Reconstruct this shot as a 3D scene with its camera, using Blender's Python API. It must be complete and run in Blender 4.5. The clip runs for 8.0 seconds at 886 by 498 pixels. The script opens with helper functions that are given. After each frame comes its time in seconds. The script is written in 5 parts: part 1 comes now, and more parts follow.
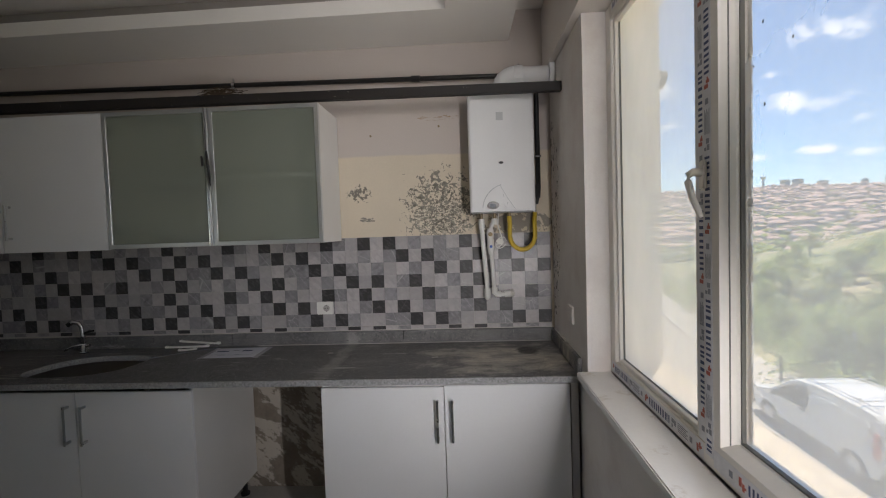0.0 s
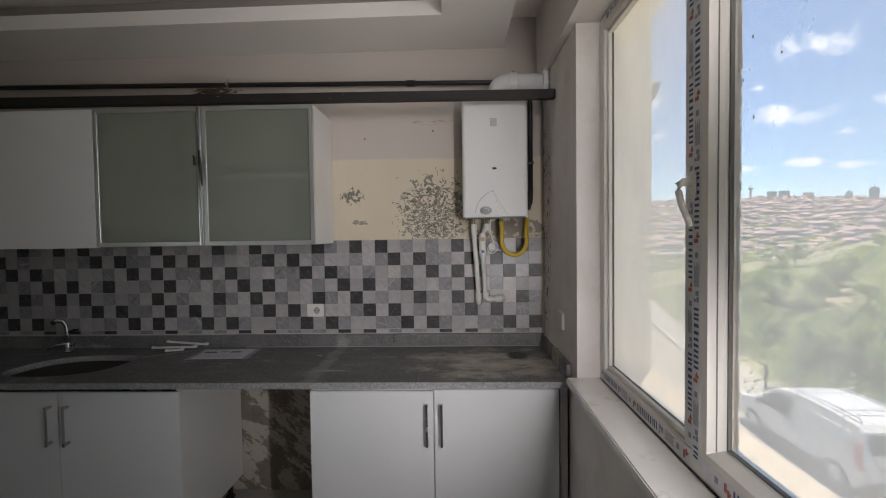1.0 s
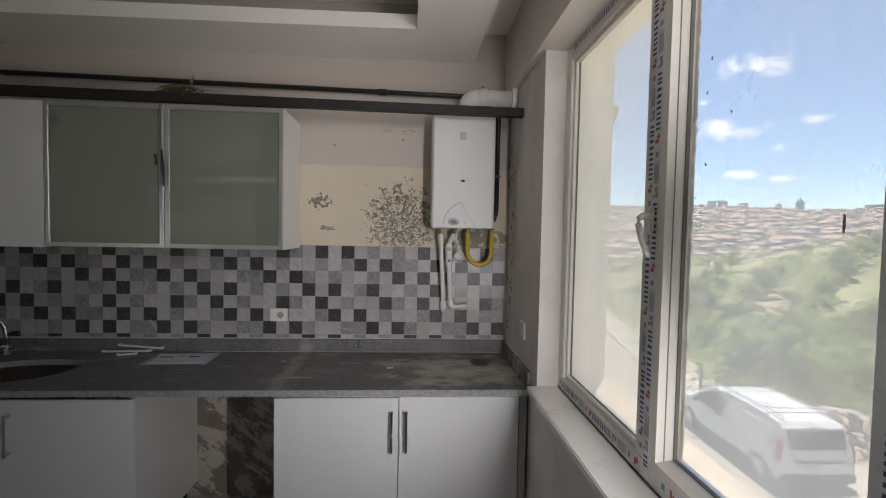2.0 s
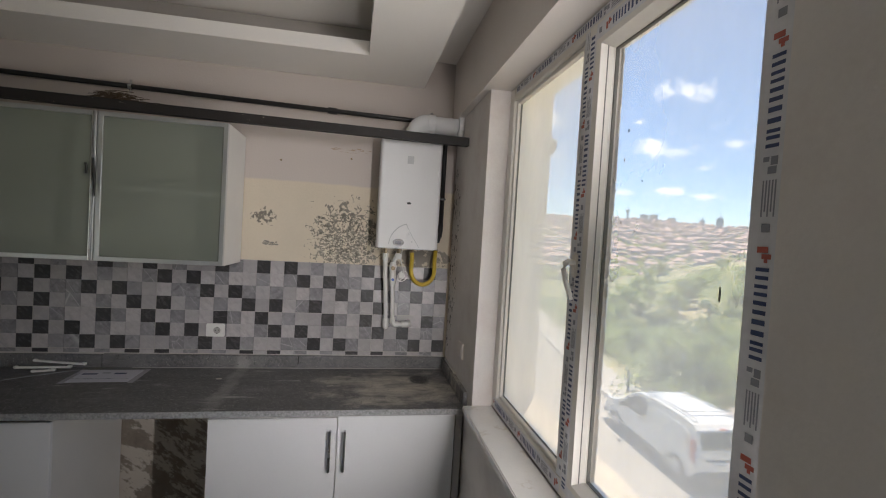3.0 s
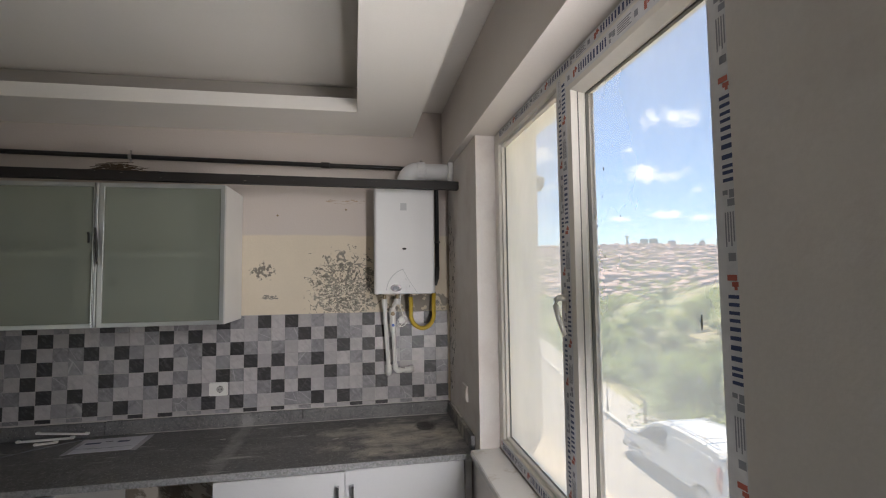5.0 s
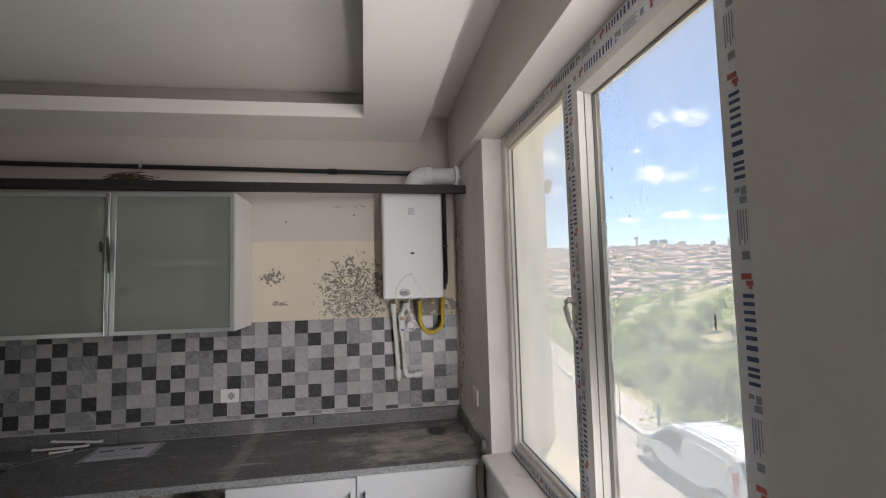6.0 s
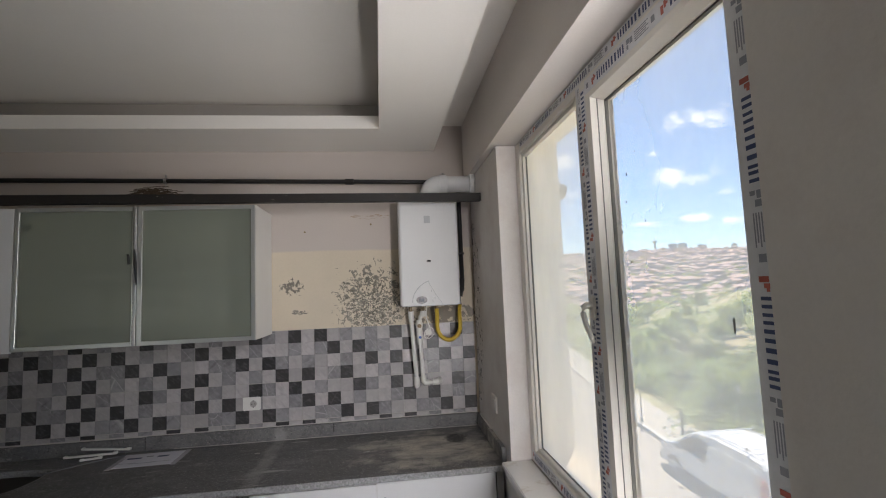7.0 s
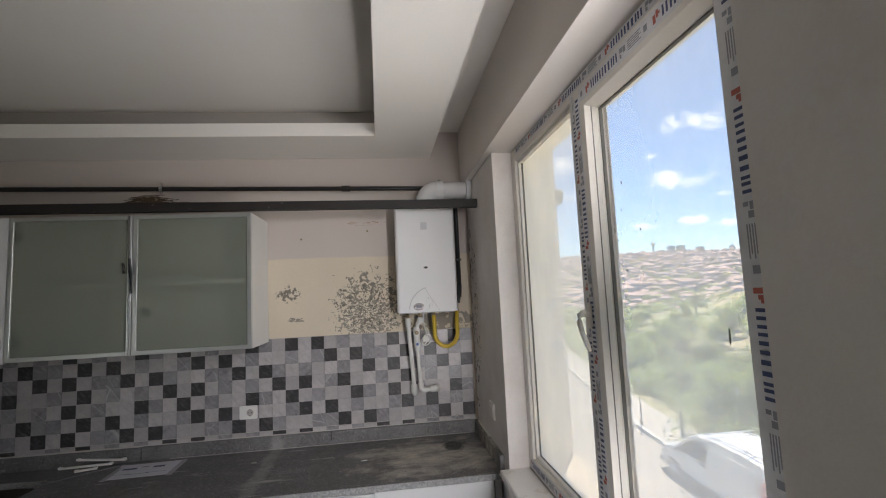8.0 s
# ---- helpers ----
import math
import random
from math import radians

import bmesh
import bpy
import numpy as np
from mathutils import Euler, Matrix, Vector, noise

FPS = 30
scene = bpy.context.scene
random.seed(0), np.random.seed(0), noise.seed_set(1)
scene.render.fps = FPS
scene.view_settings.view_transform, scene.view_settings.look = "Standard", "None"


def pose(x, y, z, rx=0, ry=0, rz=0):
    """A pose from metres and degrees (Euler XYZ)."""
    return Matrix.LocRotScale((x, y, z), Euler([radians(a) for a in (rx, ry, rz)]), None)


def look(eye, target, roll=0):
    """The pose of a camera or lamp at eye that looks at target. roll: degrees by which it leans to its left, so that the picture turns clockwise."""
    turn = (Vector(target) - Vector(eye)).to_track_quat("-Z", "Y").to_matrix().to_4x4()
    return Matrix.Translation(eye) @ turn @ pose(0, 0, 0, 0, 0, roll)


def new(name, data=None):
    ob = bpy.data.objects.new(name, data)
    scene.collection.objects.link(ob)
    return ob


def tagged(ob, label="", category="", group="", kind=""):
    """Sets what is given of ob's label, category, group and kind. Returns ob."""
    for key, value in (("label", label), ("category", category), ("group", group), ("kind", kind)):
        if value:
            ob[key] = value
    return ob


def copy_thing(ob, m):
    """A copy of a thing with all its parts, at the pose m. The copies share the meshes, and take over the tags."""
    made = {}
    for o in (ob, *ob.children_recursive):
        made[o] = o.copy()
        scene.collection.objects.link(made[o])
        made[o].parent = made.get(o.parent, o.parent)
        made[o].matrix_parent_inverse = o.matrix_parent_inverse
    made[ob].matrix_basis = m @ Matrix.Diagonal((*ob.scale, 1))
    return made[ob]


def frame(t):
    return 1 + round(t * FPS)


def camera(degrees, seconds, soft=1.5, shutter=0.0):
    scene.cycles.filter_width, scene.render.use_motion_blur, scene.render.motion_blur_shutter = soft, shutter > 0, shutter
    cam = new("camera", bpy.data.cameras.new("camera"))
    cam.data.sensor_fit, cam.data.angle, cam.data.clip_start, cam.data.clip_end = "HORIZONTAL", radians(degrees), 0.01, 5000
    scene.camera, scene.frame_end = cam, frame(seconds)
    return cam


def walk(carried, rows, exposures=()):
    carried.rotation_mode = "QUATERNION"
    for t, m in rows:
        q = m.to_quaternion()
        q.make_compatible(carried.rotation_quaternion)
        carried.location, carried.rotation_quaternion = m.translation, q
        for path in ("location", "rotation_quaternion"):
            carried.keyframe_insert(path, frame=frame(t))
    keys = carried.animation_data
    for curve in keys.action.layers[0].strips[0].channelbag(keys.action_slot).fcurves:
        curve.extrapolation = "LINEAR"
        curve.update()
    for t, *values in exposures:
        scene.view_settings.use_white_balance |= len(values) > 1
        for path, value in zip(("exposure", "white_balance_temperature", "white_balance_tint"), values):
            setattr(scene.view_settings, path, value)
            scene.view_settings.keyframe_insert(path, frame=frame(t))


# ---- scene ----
cam = camera(89.4, 8.0, soft=1.1)
PATH = [
    (0, (-0.475, -2.616, 1.536), (-0.584, -0.621, 1.45), -1.9),
    (0.5, (-0.475, -2.615, 1.538), (-0.583, -0.62, 1.46), -1.5),
    (1, (-0.48, -2.622, 1.536), (-0.549, -0.625, 1.468), -0.8),
    (1.5, (-0.533, -2.634, 1.547), (-0.512, -0.635, 1.468), -0.3),
    (3, (-0.538, -2.748, 1.71), (-0.177, -0.782, 1.651), 3.4),
    (3.5, (-0.486, -2.709, 1.696), (-0.012, -0.766, 1.701), 2.2),
    (4, (-0.494, -2.725, 1.72), (-0.046, -0.779, 1.818), 0.4),
    (4.5, (-0.508, -2.753, 1.702), (-0.115, -0.795, 1.81), -0.1),
    (5, (-0.514, -2.791, 1.729), (-0.165, -0.825, 1.844), -0.7),
    (6.5, (-0.514, -2.786, 1.726), (-0.224, -0.813, 1.875), -1.9),
    (7, (-0.52, -2.806, 1.726), (-0.274, -0.828, 1.896), -2.3),
    (7.5, (-0.513, -2.814, 1.739), (-0.286, -0.836, 1.929), -2.7),
    (8, (-0.509, -2.804, 1.742), (-0.256, -0.829, 1.928), -2.7),
]
walk(cam, [(t, look(eye, target, roll)) for t, eye, target, roll in PATH],
     [(0.0, 1.22, 6380, 10), (1.5, 1.19, 6380, 10), (3.0, 1.30, 6430, 10), (4.0, 1.32, 6550, 10), (5.0, 1.36, 6400, 10), (8.0, 1.38, 6300, 10)])

# ---- world, sun, large lights ----
SUN_AZ, SUN_EL = 32.0, 66.0          # degrees: azimuth from +y towards +x, height
world = bpy.data.worlds.new("sky")
scene.world = world
world.use_nodes = True


def build_sky():
    nt = world.node_tree
    nt.nodes.clear()
    N, L = nt.nodes.new, nt.links.new
    out, bg, sky = N("ShaderNodeOutputWorld"), N("ShaderNodeBackground"), N("ShaderNodeTexSky")
    sky.sky_type, sky.sun_disc = "NISHITA", False
    sky.sun_elevation, sky.sun_rotation = radians(SUN_EL), radians(SUN_AZ)
    sky.altitude, sky.dust_density, sky.ozone_density = 1500.0, 0.12, 3.4
    bg.inputs["Strength"].default_value = SKY
    geo, noise_tex, mixer = N("ShaderNodeTexCoord"), N("ShaderNodeTexNoise"), N("ShaderNodeMix")
    noise_tex.inputs["Scale"].default_value, noise_tex.inputs["Detail"].default_value = 24.0, 7.0
    noise_tex.inputs["Roughness"].default_value = 0.62
    L(geo.outputs["Generated"], noise_tex.inputs["Vector"])
    total = None
    # small fair-weather clouds: azimuth and height in degrees, half width, half height
    for az, el, w, h in CLOUDS:
        d = Vector((math.sin(radians(az)) * math.cos(radians(el)), math.cos(radians(az)) * math.cos(radians(el)), math.sin(radians(el))))
        mp = N("ShaderNodeMapping")
        mp.vector_type = "TEXTURE"
        mp.inputs["Location"].default_value = d
        mp.inputs["Rotation"].default_value = (0, 0, radians(-az))
        mp.inputs["Scale"].default_value = (radians(w), 1.0, radians(h))
        L(geo.outputs["Generated"], mp.inputs["Vector"])
        ln = N("ShaderNodeVectorMath")
        ln.operation = "LENGTH"
        L(mp.outputs["Vector"], ln.inputs[0])
        sub = N("ShaderNodeMath")
        sub.operation, sub.use_clamp = "SUBTRACT", True
        sub.inputs[0].default_value = 1.0
        L(ln.outputs["Value"], sub.inputs[1])
        if total is None:
            total = sub.outputs[0]
        else:
            mx = N("ShaderNodeMath")
            mx.operation = "MAXIMUM"
            L(total, mx.inputs[0]), L(sub.outputs[0], mx.inputs[1])
            total = mx.outputs[0]
    add = N("ShaderNodeMath")
    add.operation = "MULTIPLY_ADD"
    add.inputs[1].default_value = 1.0
    L(total, add.inputs[0])
    nz = N("ShaderNodeMath")
    nz.operation = "MULTIPLY_ADD"
    nz.inputs[1].default_value, nz.inputs[2].default_value = 3.0, -1.72
    L(noise_tex.outputs["Fac"], nz.inputs[0])
    L(nz.outputs[0], add.inputs[2])
    ramp = N("ShaderNodeMapRange")
    ramp.interpolation_type = "SMOOTHSTEP"
    ramp.inputs["From Min"].default_value, ramp.inputs["From Max"].default_value = 0.08, 0.92
    ramp.inputs["To Max"].default_value = 0.8
    L(add.outputs[0], ramp.inputs["Value"])
    gate = N("ShaderNodeMath")
    gate.operation = "MULTIPLY"
    lift = N("ShaderNodeMath")
    lift.operation, lift.use_clamp = "MULTIPLY", True
    lift.inputs[1].default_value = 4.0
    L(total, lift.inputs[0])
    L(ramp.outputs[0], gate.inputs[0]), L(lift.outputs[0], gate.inputs[1])
    mixer.data_type = "RGBA"
    L(gate.outputs[0], mixer.inputs["Factor"])
    L(sky.outputs[0], mixer.inputs["A"])
    mixer.inputs["B"].default_value = CLOUD
    L(mixer.outputs["Result"], bg.inputs["Color"])
    L(bg.outputs[0], out.inputs["Surface"])


SKY = 0.089
CLOUD = (8.4, 8.6, 9.0, 1)
CLOUDS = [(37.9, 17.3, 6.2, 1.7), (34.6, 11.4, 3.0, 1.5), (38.2, 10.9, 4.6, 1.2), (42.8, 11.4, 3.4, 1.2), (39.9, 9.1, 2.4, 0.8), (33.0, 14.3, 1.7, 0.8),
          (36.6, 6.6, 2.8, 0.7), (40.2, 6.0, 2.6, 0.6), (31.5, 6.4, 2.2, 0.7), (22.8, 14.9, 3.0, 1.9), (23.4, 10.7, 3.2, 1.2), (52.0, 15.0, 5.0, 1.4), (12.0, 18.0, 4.0, 1.4)]
build_sky()

sun = new("sun", bpy.data.lights.new("sun", "SUN"))
sun.data.energy, sun.data.angle, sun.data.color = 5.0, radians(0.6), (1.0, 0.93, 0.82)
S = Vector((math.sin(radians(SUN_AZ)) * math.cos(radians(SUN_EL)), math.cos(radians(SUN_AZ)) * math.cos(radians(SUN_EL)), math.sin(radians(SUN_EL))))
sun.matrix_world = look((0, 0, 30), Vector((0, 0, 30)) - S)


def area_lamp(name, m, w, h, watts, colour, spread=180):
    lamp = new(name, bpy.data.lights.new(name, "AREA"))
    lamp.data.shape, lamp.data.size, lamp.data.size_y = "RECTANGLE", w, h
    lamp.data.energy, lamp.data.color = watts, colour
    lamp.data.spread = radians(spread)
    lamp.matrix_world = m


# daylight that falls in through the window's opening, from its near side, and an added fill lamp in the west wall
area_lamp("window_daylight", look((0.050, -2.205, 2.15), (0.050 - 0.43, -2.205 + 0.90, 2.15)), 0.026, 0.42, 1.0, (1.0, 0.95, 0.94), 80)
area_lamp("window_daylight", look((0.050, -2.205, 1.20), (0.050 - 0.43, -2.205 + 0.90, 1.20 - 0.10)), 0.026, 0.44, 1.4, (1.0, 0.95, 0.94), 80)
# light thrown up from the sunlit street
area_lamp("street_daylight", look((0.035, -2.195, 1.20), (0.035 - 0.60, -2.195 + 0.42, 1.20 + 0.80)), 0.026, 0.44, 1.6, (1.0, 0.96, 0.94), 92)
# added lamp in an unseen west opening, lifts the window wall and ceiling
area_lamp("doorway_daylight", look((-4.36, -4.55, 1.05), (-0.6, -2.3, 2.5)), 0.85, 1.9, 1.0, (1.0, 0.96, 0.95), 84)


# ---- materials ----
def material(name, colour, rough=0.6, metal=0.0, vary=0.12, scale=6.0, grain=90.0, bump=0.15, random=0.0, spec=0.5, coat=0.0):
    """A painted or mineral surface: colour varied at two scales, with fine relief."""
    m = bpy.data.materials.new(name)
    m.use_nodes = True
    nt = m.node_tree
    N, L = nt.nodes.new, nt.links.new
    b = nt.nodes["Principled BSDF"]
    b.inputs["Metallic"].default_value = metal
    b.inputs["Specular IOR Level"].default_value = spec
    b.inputs["Coat Weight"].default_value = coat
    tc = N("ShaderNodeTexCoord")
    n1, n2 = N("ShaderNodeTexNoise"), N("ShaderNodeTexNoise")
    n1.inputs["Scale"].default_value, n1.inputs["Detail"].default_value = scale, 5.0
    n2.inputs["Scale"].default_value, n2.inputs["Detail"].default_value = grain, 3.0
    L(tc.outputs["Object"], n1.inputs["Vector"]), L(tc.outputs["Object"], n2.inputs["Vector"])
    a = N("ShaderNodeMath")
    a.operation = "MULTIPLY_ADD"
    a.inputs[1].default_value, a.inputs[2].default_value = 0.35, 0.0
    L(n2.outputs["Fac"], a.inputs[0])
    s = N("ShaderNodeMath")
    s.operation = "ADD"
    L(n1.outputs["Fac"], s.inputs[0]), L(a.outputs[0], s.inputs[1])
    mr = N("ShaderNodeMapRange")
    mr.inputs["From Min"].default_value, mr.inputs["From Max"].default_value = 0.35, 1.0
    mr.inputs["To Min"].default_value, mr.inputs["To Max"].default_value = 1 - vary, 1 + vary
    L(s.outputs[0], mr.inputs["Value"])
    val = mr.outputs[0]
    if random:
        oi = N("ShaderNodeObjectInfo")
        r = N("ShaderNodeMapRange")
        r.inputs["To Min"].default_value, r.inputs["To Max"].default_value = 1 - random, 1 + random
        L(oi.outputs["Random"], r.inputs["Value"])
        mu = N("ShaderNodeMath")
        mu.operation = "MULTIPLY"
        L(val, mu.inputs[0]), L(r.outputs[0], mu.inputs[1])
        val = mu.outputs[0]
    sc = N("ShaderNodeVectorMath")
    sc.operation = "SCALE"
    sc.inputs[0].default_value = colour
    L(val, sc.inputs["Scale"])
    L(sc.outputs[0], b.inputs["Base Color"])
    rr = N("ShaderNodeMapRange")
    rr.inputs["To Min"].default_value, rr.inputs["To Max"].default_value = max(0.02, rough - 0.1), min(1.0, rough + 0.1)
    L(n1.outputs["Fac"], rr.inputs["Value"])
    L(rr.outputs[0], b.inputs["Roughness"])
    if bump:
        bp = N("ShaderNodeBump")
        bp.inputs["Strength"].default_value, bp.inputs["Distance"].default_value = bump, 0.004
        L(n2.outputs["Fac"], bp.inputs["Height"])
        L(bp.outputs[0], b.inputs["Normal"])
    return m


def tint(m, other, scale, low, high, stretch=(1, 1, 1), detail=6.0, box=None, spin=0.0, rough=0.65, shuffle=False, warp=0.0):
    """Lay stains of another colour over a material: noise between low and high, kept inside a soft ellipsoid (x, y, z, rx, ry, rz) if given."""
    nt = m.node_tree
    N, L = nt.nodes.new, nt.links.new
    b = nt.nodes["Principled BSDF"]
    tc, mp, nz, mr, mix = N("ShaderNodeTexCoord"), N("ShaderNodeMapping"), N("ShaderNodeTexNoise"), N("ShaderNodeMapRange"), N("ShaderNodeMix")
    mp.vector_type = "TEXTURE"
    mp.inputs["Scale"].default_value = [1 / k for k in stretch]
    mp.inputs["Rotation"].default_value = (0, radians(spin), 0)
    if shuffle:
        oi, far = N("ShaderNodeObjectInfo"), N("ShaderNodeVectorMath")
        far.operation = "MULTIPLY_ADD"
        far.inputs[1].default_value = (37.0, 11.0, 23.0)
        L(oi.outputs["Random"], far.inputs[0]), L(tc.outputs["Object"], far.inputs[2])
        L(far.outputs[0], mp.inputs["Vector"])
    else:
        L(tc.outputs["Object"], mp.inputs["Vector"])
    L(mp.outputs[0], nz.inputs["Vector"])
    nz.inputs["Scale"].default_value, nz.inputs["Detail"].default_value, nz.inputs["Roughness"].default_value = scale, detail, rough
    nz.inputs["Distortion"].default_value = warp
    value = nz.outputs["Fac"]
    if box:
        bm_, ln, fall, ad = N("ShaderNodeMapping"), N("ShaderNodeVectorMath"), N("ShaderNodeMapRange"), N("ShaderNodeMath")
        bm_.vector_type = "TEXTURE"
        bm_.inputs["Location"].default_value, bm_.inputs["Scale"].default_value = box[:3], box[3:]
        L(tc.outputs["Object"], bm_.inputs["Vector"])
        ln.operation = "LENGTH"
        L(bm_.outputs[0], ln.inputs[0])
        fall.inputs["From Min"].default_value, fall.inputs["From Max"].default_value = 0.35, 1.0
        fall.inputs["To Min"].default_value, fall.inputs["To Max"].default_value = 0.0, -0.35
        L(ln.outputs["Value"], fall.inputs["Value"])
        ad.operation = "ADD"
        L(value, ad.inputs[0]), L(fall.outputs[0], ad.inputs[1])
        value = ad.outputs[0]
    mr.inputs["From Min"].default_value, mr.inputs["From Max"].default_value = low, high
    L(value, mr.inputs["Value"])
    mix.data_type = "RGBA"
    L(mr.outputs[0], mix.inputs["Factor"])
    old = b.inputs["Base Color"].links[0].from_socket
    L(old, mix.inputs["A"])
    mix.inputs["B"].default_value = (*other, 1)
    L(mix.outputs["Result"], b.inputs["Base Color"])
    return m


def above(m, other, z, soft=0.01, wobble=0.02):
    """Another coat of paint above the height z, with an uneven edge."""
    nt = m.node_tree
    N, L = nt.nodes.new, nt.links.new
    b = nt.nodes["Principled BSDF"]
    tc, sp, nz, ad, mr, mix = N("ShaderNodeTexCoord"), N("ShaderNodeSeparateXYZ"), N("ShaderNodeTexNoise"), N("ShaderNodeMath"), N("ShaderNodeMapRange"), N("ShaderNodeMix")
    L(tc.outputs["Object"], sp.inputs[0])
    L(tc.outputs["Object"], nz.inputs["Vector"])
    nz.inputs["Scale"].default_value = 5.0
    ad.operation = "MULTIPLY_ADD"
    ad.inputs[1].default_value = wobble * 2
    L(nz.outputs["Fac"], ad.inputs[0]), L(sp.outputs["Z"], ad.inputs[2])
    mr.inputs["From Min"].default_value, mr.inputs["From Max"].default_value = z + wobble - soft, z + wobble + soft
    L(ad.outputs[0], mr.inputs["Value"])
    mix.data_type = "RGBA"
    L(mr.outputs[0], mix.inputs["Factor"])
    L(b.inputs["Base Color"].links[0].from_socket, mix.inputs["A"])
    mix.inputs["B"].default_value = (*other, 1)
    L(mix.outputs["Result"], b.inputs["Base Color"])
    return m


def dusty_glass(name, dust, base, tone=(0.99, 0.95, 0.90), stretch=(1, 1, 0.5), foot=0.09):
    """Clear pane with an uneven film of dust that scatters the daylight; the film also paints in haze, more towards the
    foot.
    """
    m = bpy.data.materials.new(name)
    m.use_nodes = True
    nt = m.node_tree
    nt.nodes.clear()
    N, L = nt.nodes.new, nt.links.new
    out, clear, gloss, film, mix1, mix2 = (N("ShaderNode" + k) for k in ("OutputMaterial", "BsdfTransparent", "BsdfGlossy", "BsdfTranslucent", "MixShader", "MixShader"))
    clear.inputs["Color"].default_value = (0.965, 0.955, 0.945, 1)
    gloss.inputs["Roughness"].default_value = 0.02
    film.inputs["Color"].default_value = (*tone, 1)
    tc, mp, nz, mr = N("ShaderNodeTexCoord"), N("ShaderNodeMapping"), N("ShaderNodeTexNoise"), N("ShaderNodeMapRange")
    mp.inputs["Scale"].default_value = stretch
    L(tc.outputs["Object"], mp.inputs["Vector"]), L(mp.outputs[0], nz.inputs["Vector"])
    nz.inputs["Scale"].default_value, nz.inputs["Detail"].default_value = 2.6, 6.0
    mr.inputs["From Min"].default_value, mr.inputs["From Max"].default_value = 0.25, 0.8
    mr.inputs["To Min"].default_value, mr.inputs["To Max"].default_value = base, dust
    L(nz.outputs["Fac"], mr.inputs["Value"])
    # extra film towards the foot paints in the brighter haze low down
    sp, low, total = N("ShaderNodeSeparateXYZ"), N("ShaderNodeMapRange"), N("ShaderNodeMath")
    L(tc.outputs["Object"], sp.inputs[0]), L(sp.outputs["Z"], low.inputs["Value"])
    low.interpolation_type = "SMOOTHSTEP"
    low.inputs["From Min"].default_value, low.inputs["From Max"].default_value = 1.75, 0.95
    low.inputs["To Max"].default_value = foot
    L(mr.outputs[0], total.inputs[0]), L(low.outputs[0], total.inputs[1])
    L(total.outputs[0], mix1.inputs[0]), L(clear.outputs[0], mix1.inputs[1]), L(film.outputs[0], mix1.inputs[2])
    mix2.inputs[0].default_value = 0.025
    L(mix1.outputs[0], mix2.inputs[1]), L(gloss.outputs[0], mix2.inputs[2])
    L(mix2.outputs[0], out.inputs["Surface"])
    return m


PAINT = material("grey_beige_wall_paint", (0.72, 0.67, 0.63), 0.75, vary=0.06, scale=2.5, grain=140, bump=0.12)
NORTH = material("patched_wall_plaster", (0.66, 0.58, 0.46), 0.8, vary=0.07, scale=3.0, grain=120, bump=0.2)
above(NORTH, (0.56, 0.50, 0.46), 1.976, 0.006, 0.012)
# flaked paint over grey mould, in slanting tongues, with islands of paint left standing
tint(NORTH, (0.24, 0.22, 0.185), 26.0, 0.515, 0.525, (1, 1, 1.1), box=(-0.62, 0, 1.73, 0.40, 1, 0.34), detail=4, rough=0.55, warp=1.4)
tint(NORTH, (0.27, 0.25, 0.21), 28.0, 0.455, 0.465, (1, 1, 1.1), box=(-0.62, 0, 1.60, 0.36, 1, 0.22), detail=4, rough=0.55, warp=1.6)
tint(NORTH, (0.16, 0.145, 0.12), 50.0, 0.525, 0.54, box=(-0.62, 0, 1.66, 0.40, 1, 0.34), detail=3, warp=1.0)
tint(NORTH, (0.70, 0.63, 0.51), 44.0, 0.535, 0.545, (1, 1, 1.3), box=(-0.62, 0, 1.60, 0.40, 1, 0.24), detail=4, warp=1.8)
tint(NORTH, (0.20, 0.18, 0.15), 44.0, 0.47, 0.49, box=(-1.10, 0, 1.76, 0.13, 1, 0.09))
tint(NORTH, (0.26, 0.235, 0.20), 40.0, 0.44, 0.46, (1, 1, 2), box=(-1.06, 0, 1.606, 0.09, 1, 0.03))
tint(NORTH, (0.30, 0.27, 0.23), 30.0, 0.42, 0.45, (1, 1, 0.7), box=(-0.16, 0, 1.56, 0.34, 1, 0.13), spin=-30, detail=4)
tint(NORTH, (0.36, 0.25, 0.15), 20.0, 0.50, 0.60, (1, 1, 4), box=(-0.62, 0, 2.185, 0.26, 1, 0.035))
GAP = material("bare_cement_wall", (0.27, 0.23, 0.19), 0.9, vary=0.3, scale=9.0, grain=60, bump=0.6)
tint(GAP, (0.58, 0.53, 0.47), 4.2, 0.49, 0.53, (1, 1, 2.2), spin=38, detail=9, rough=0.7)
EAST = material("mouldy_grey_wall_paint", (0.72, 0.68, 0.65), 0.75, vary=0.08, scale=2.5, grain=140, bump=0.12)
tint(EAST, (0.62, 0.56, 0.53), 3.2, 0.48, 0.70, detail=8)
tint(EAST, (0.10, 0.09, 0.08), 34.0, 0.565, 0.585, (1, 1, 0.7), box=(0, -0.05, 1.6, 1, 0.34, 1.3))
tint(EAST, (0.20, 0.18, 0.16), 18.0, 0.42, 0.56, (1, 1, 0.5), box=(0, 0.01, 1.6, 1, 0.06, 1.2))
BARE = material("off_white_wall_paint", (0.80, 0.78, 0.74), 0.8, vary=0.04, scale=2, grain=120, bump=0.05)
CEIL = material("matt_ceiling_paint", (0.87, 0.835, 0.79), 0.85, vary=0.04, scale=1.5, grain=120, bump=0.06)
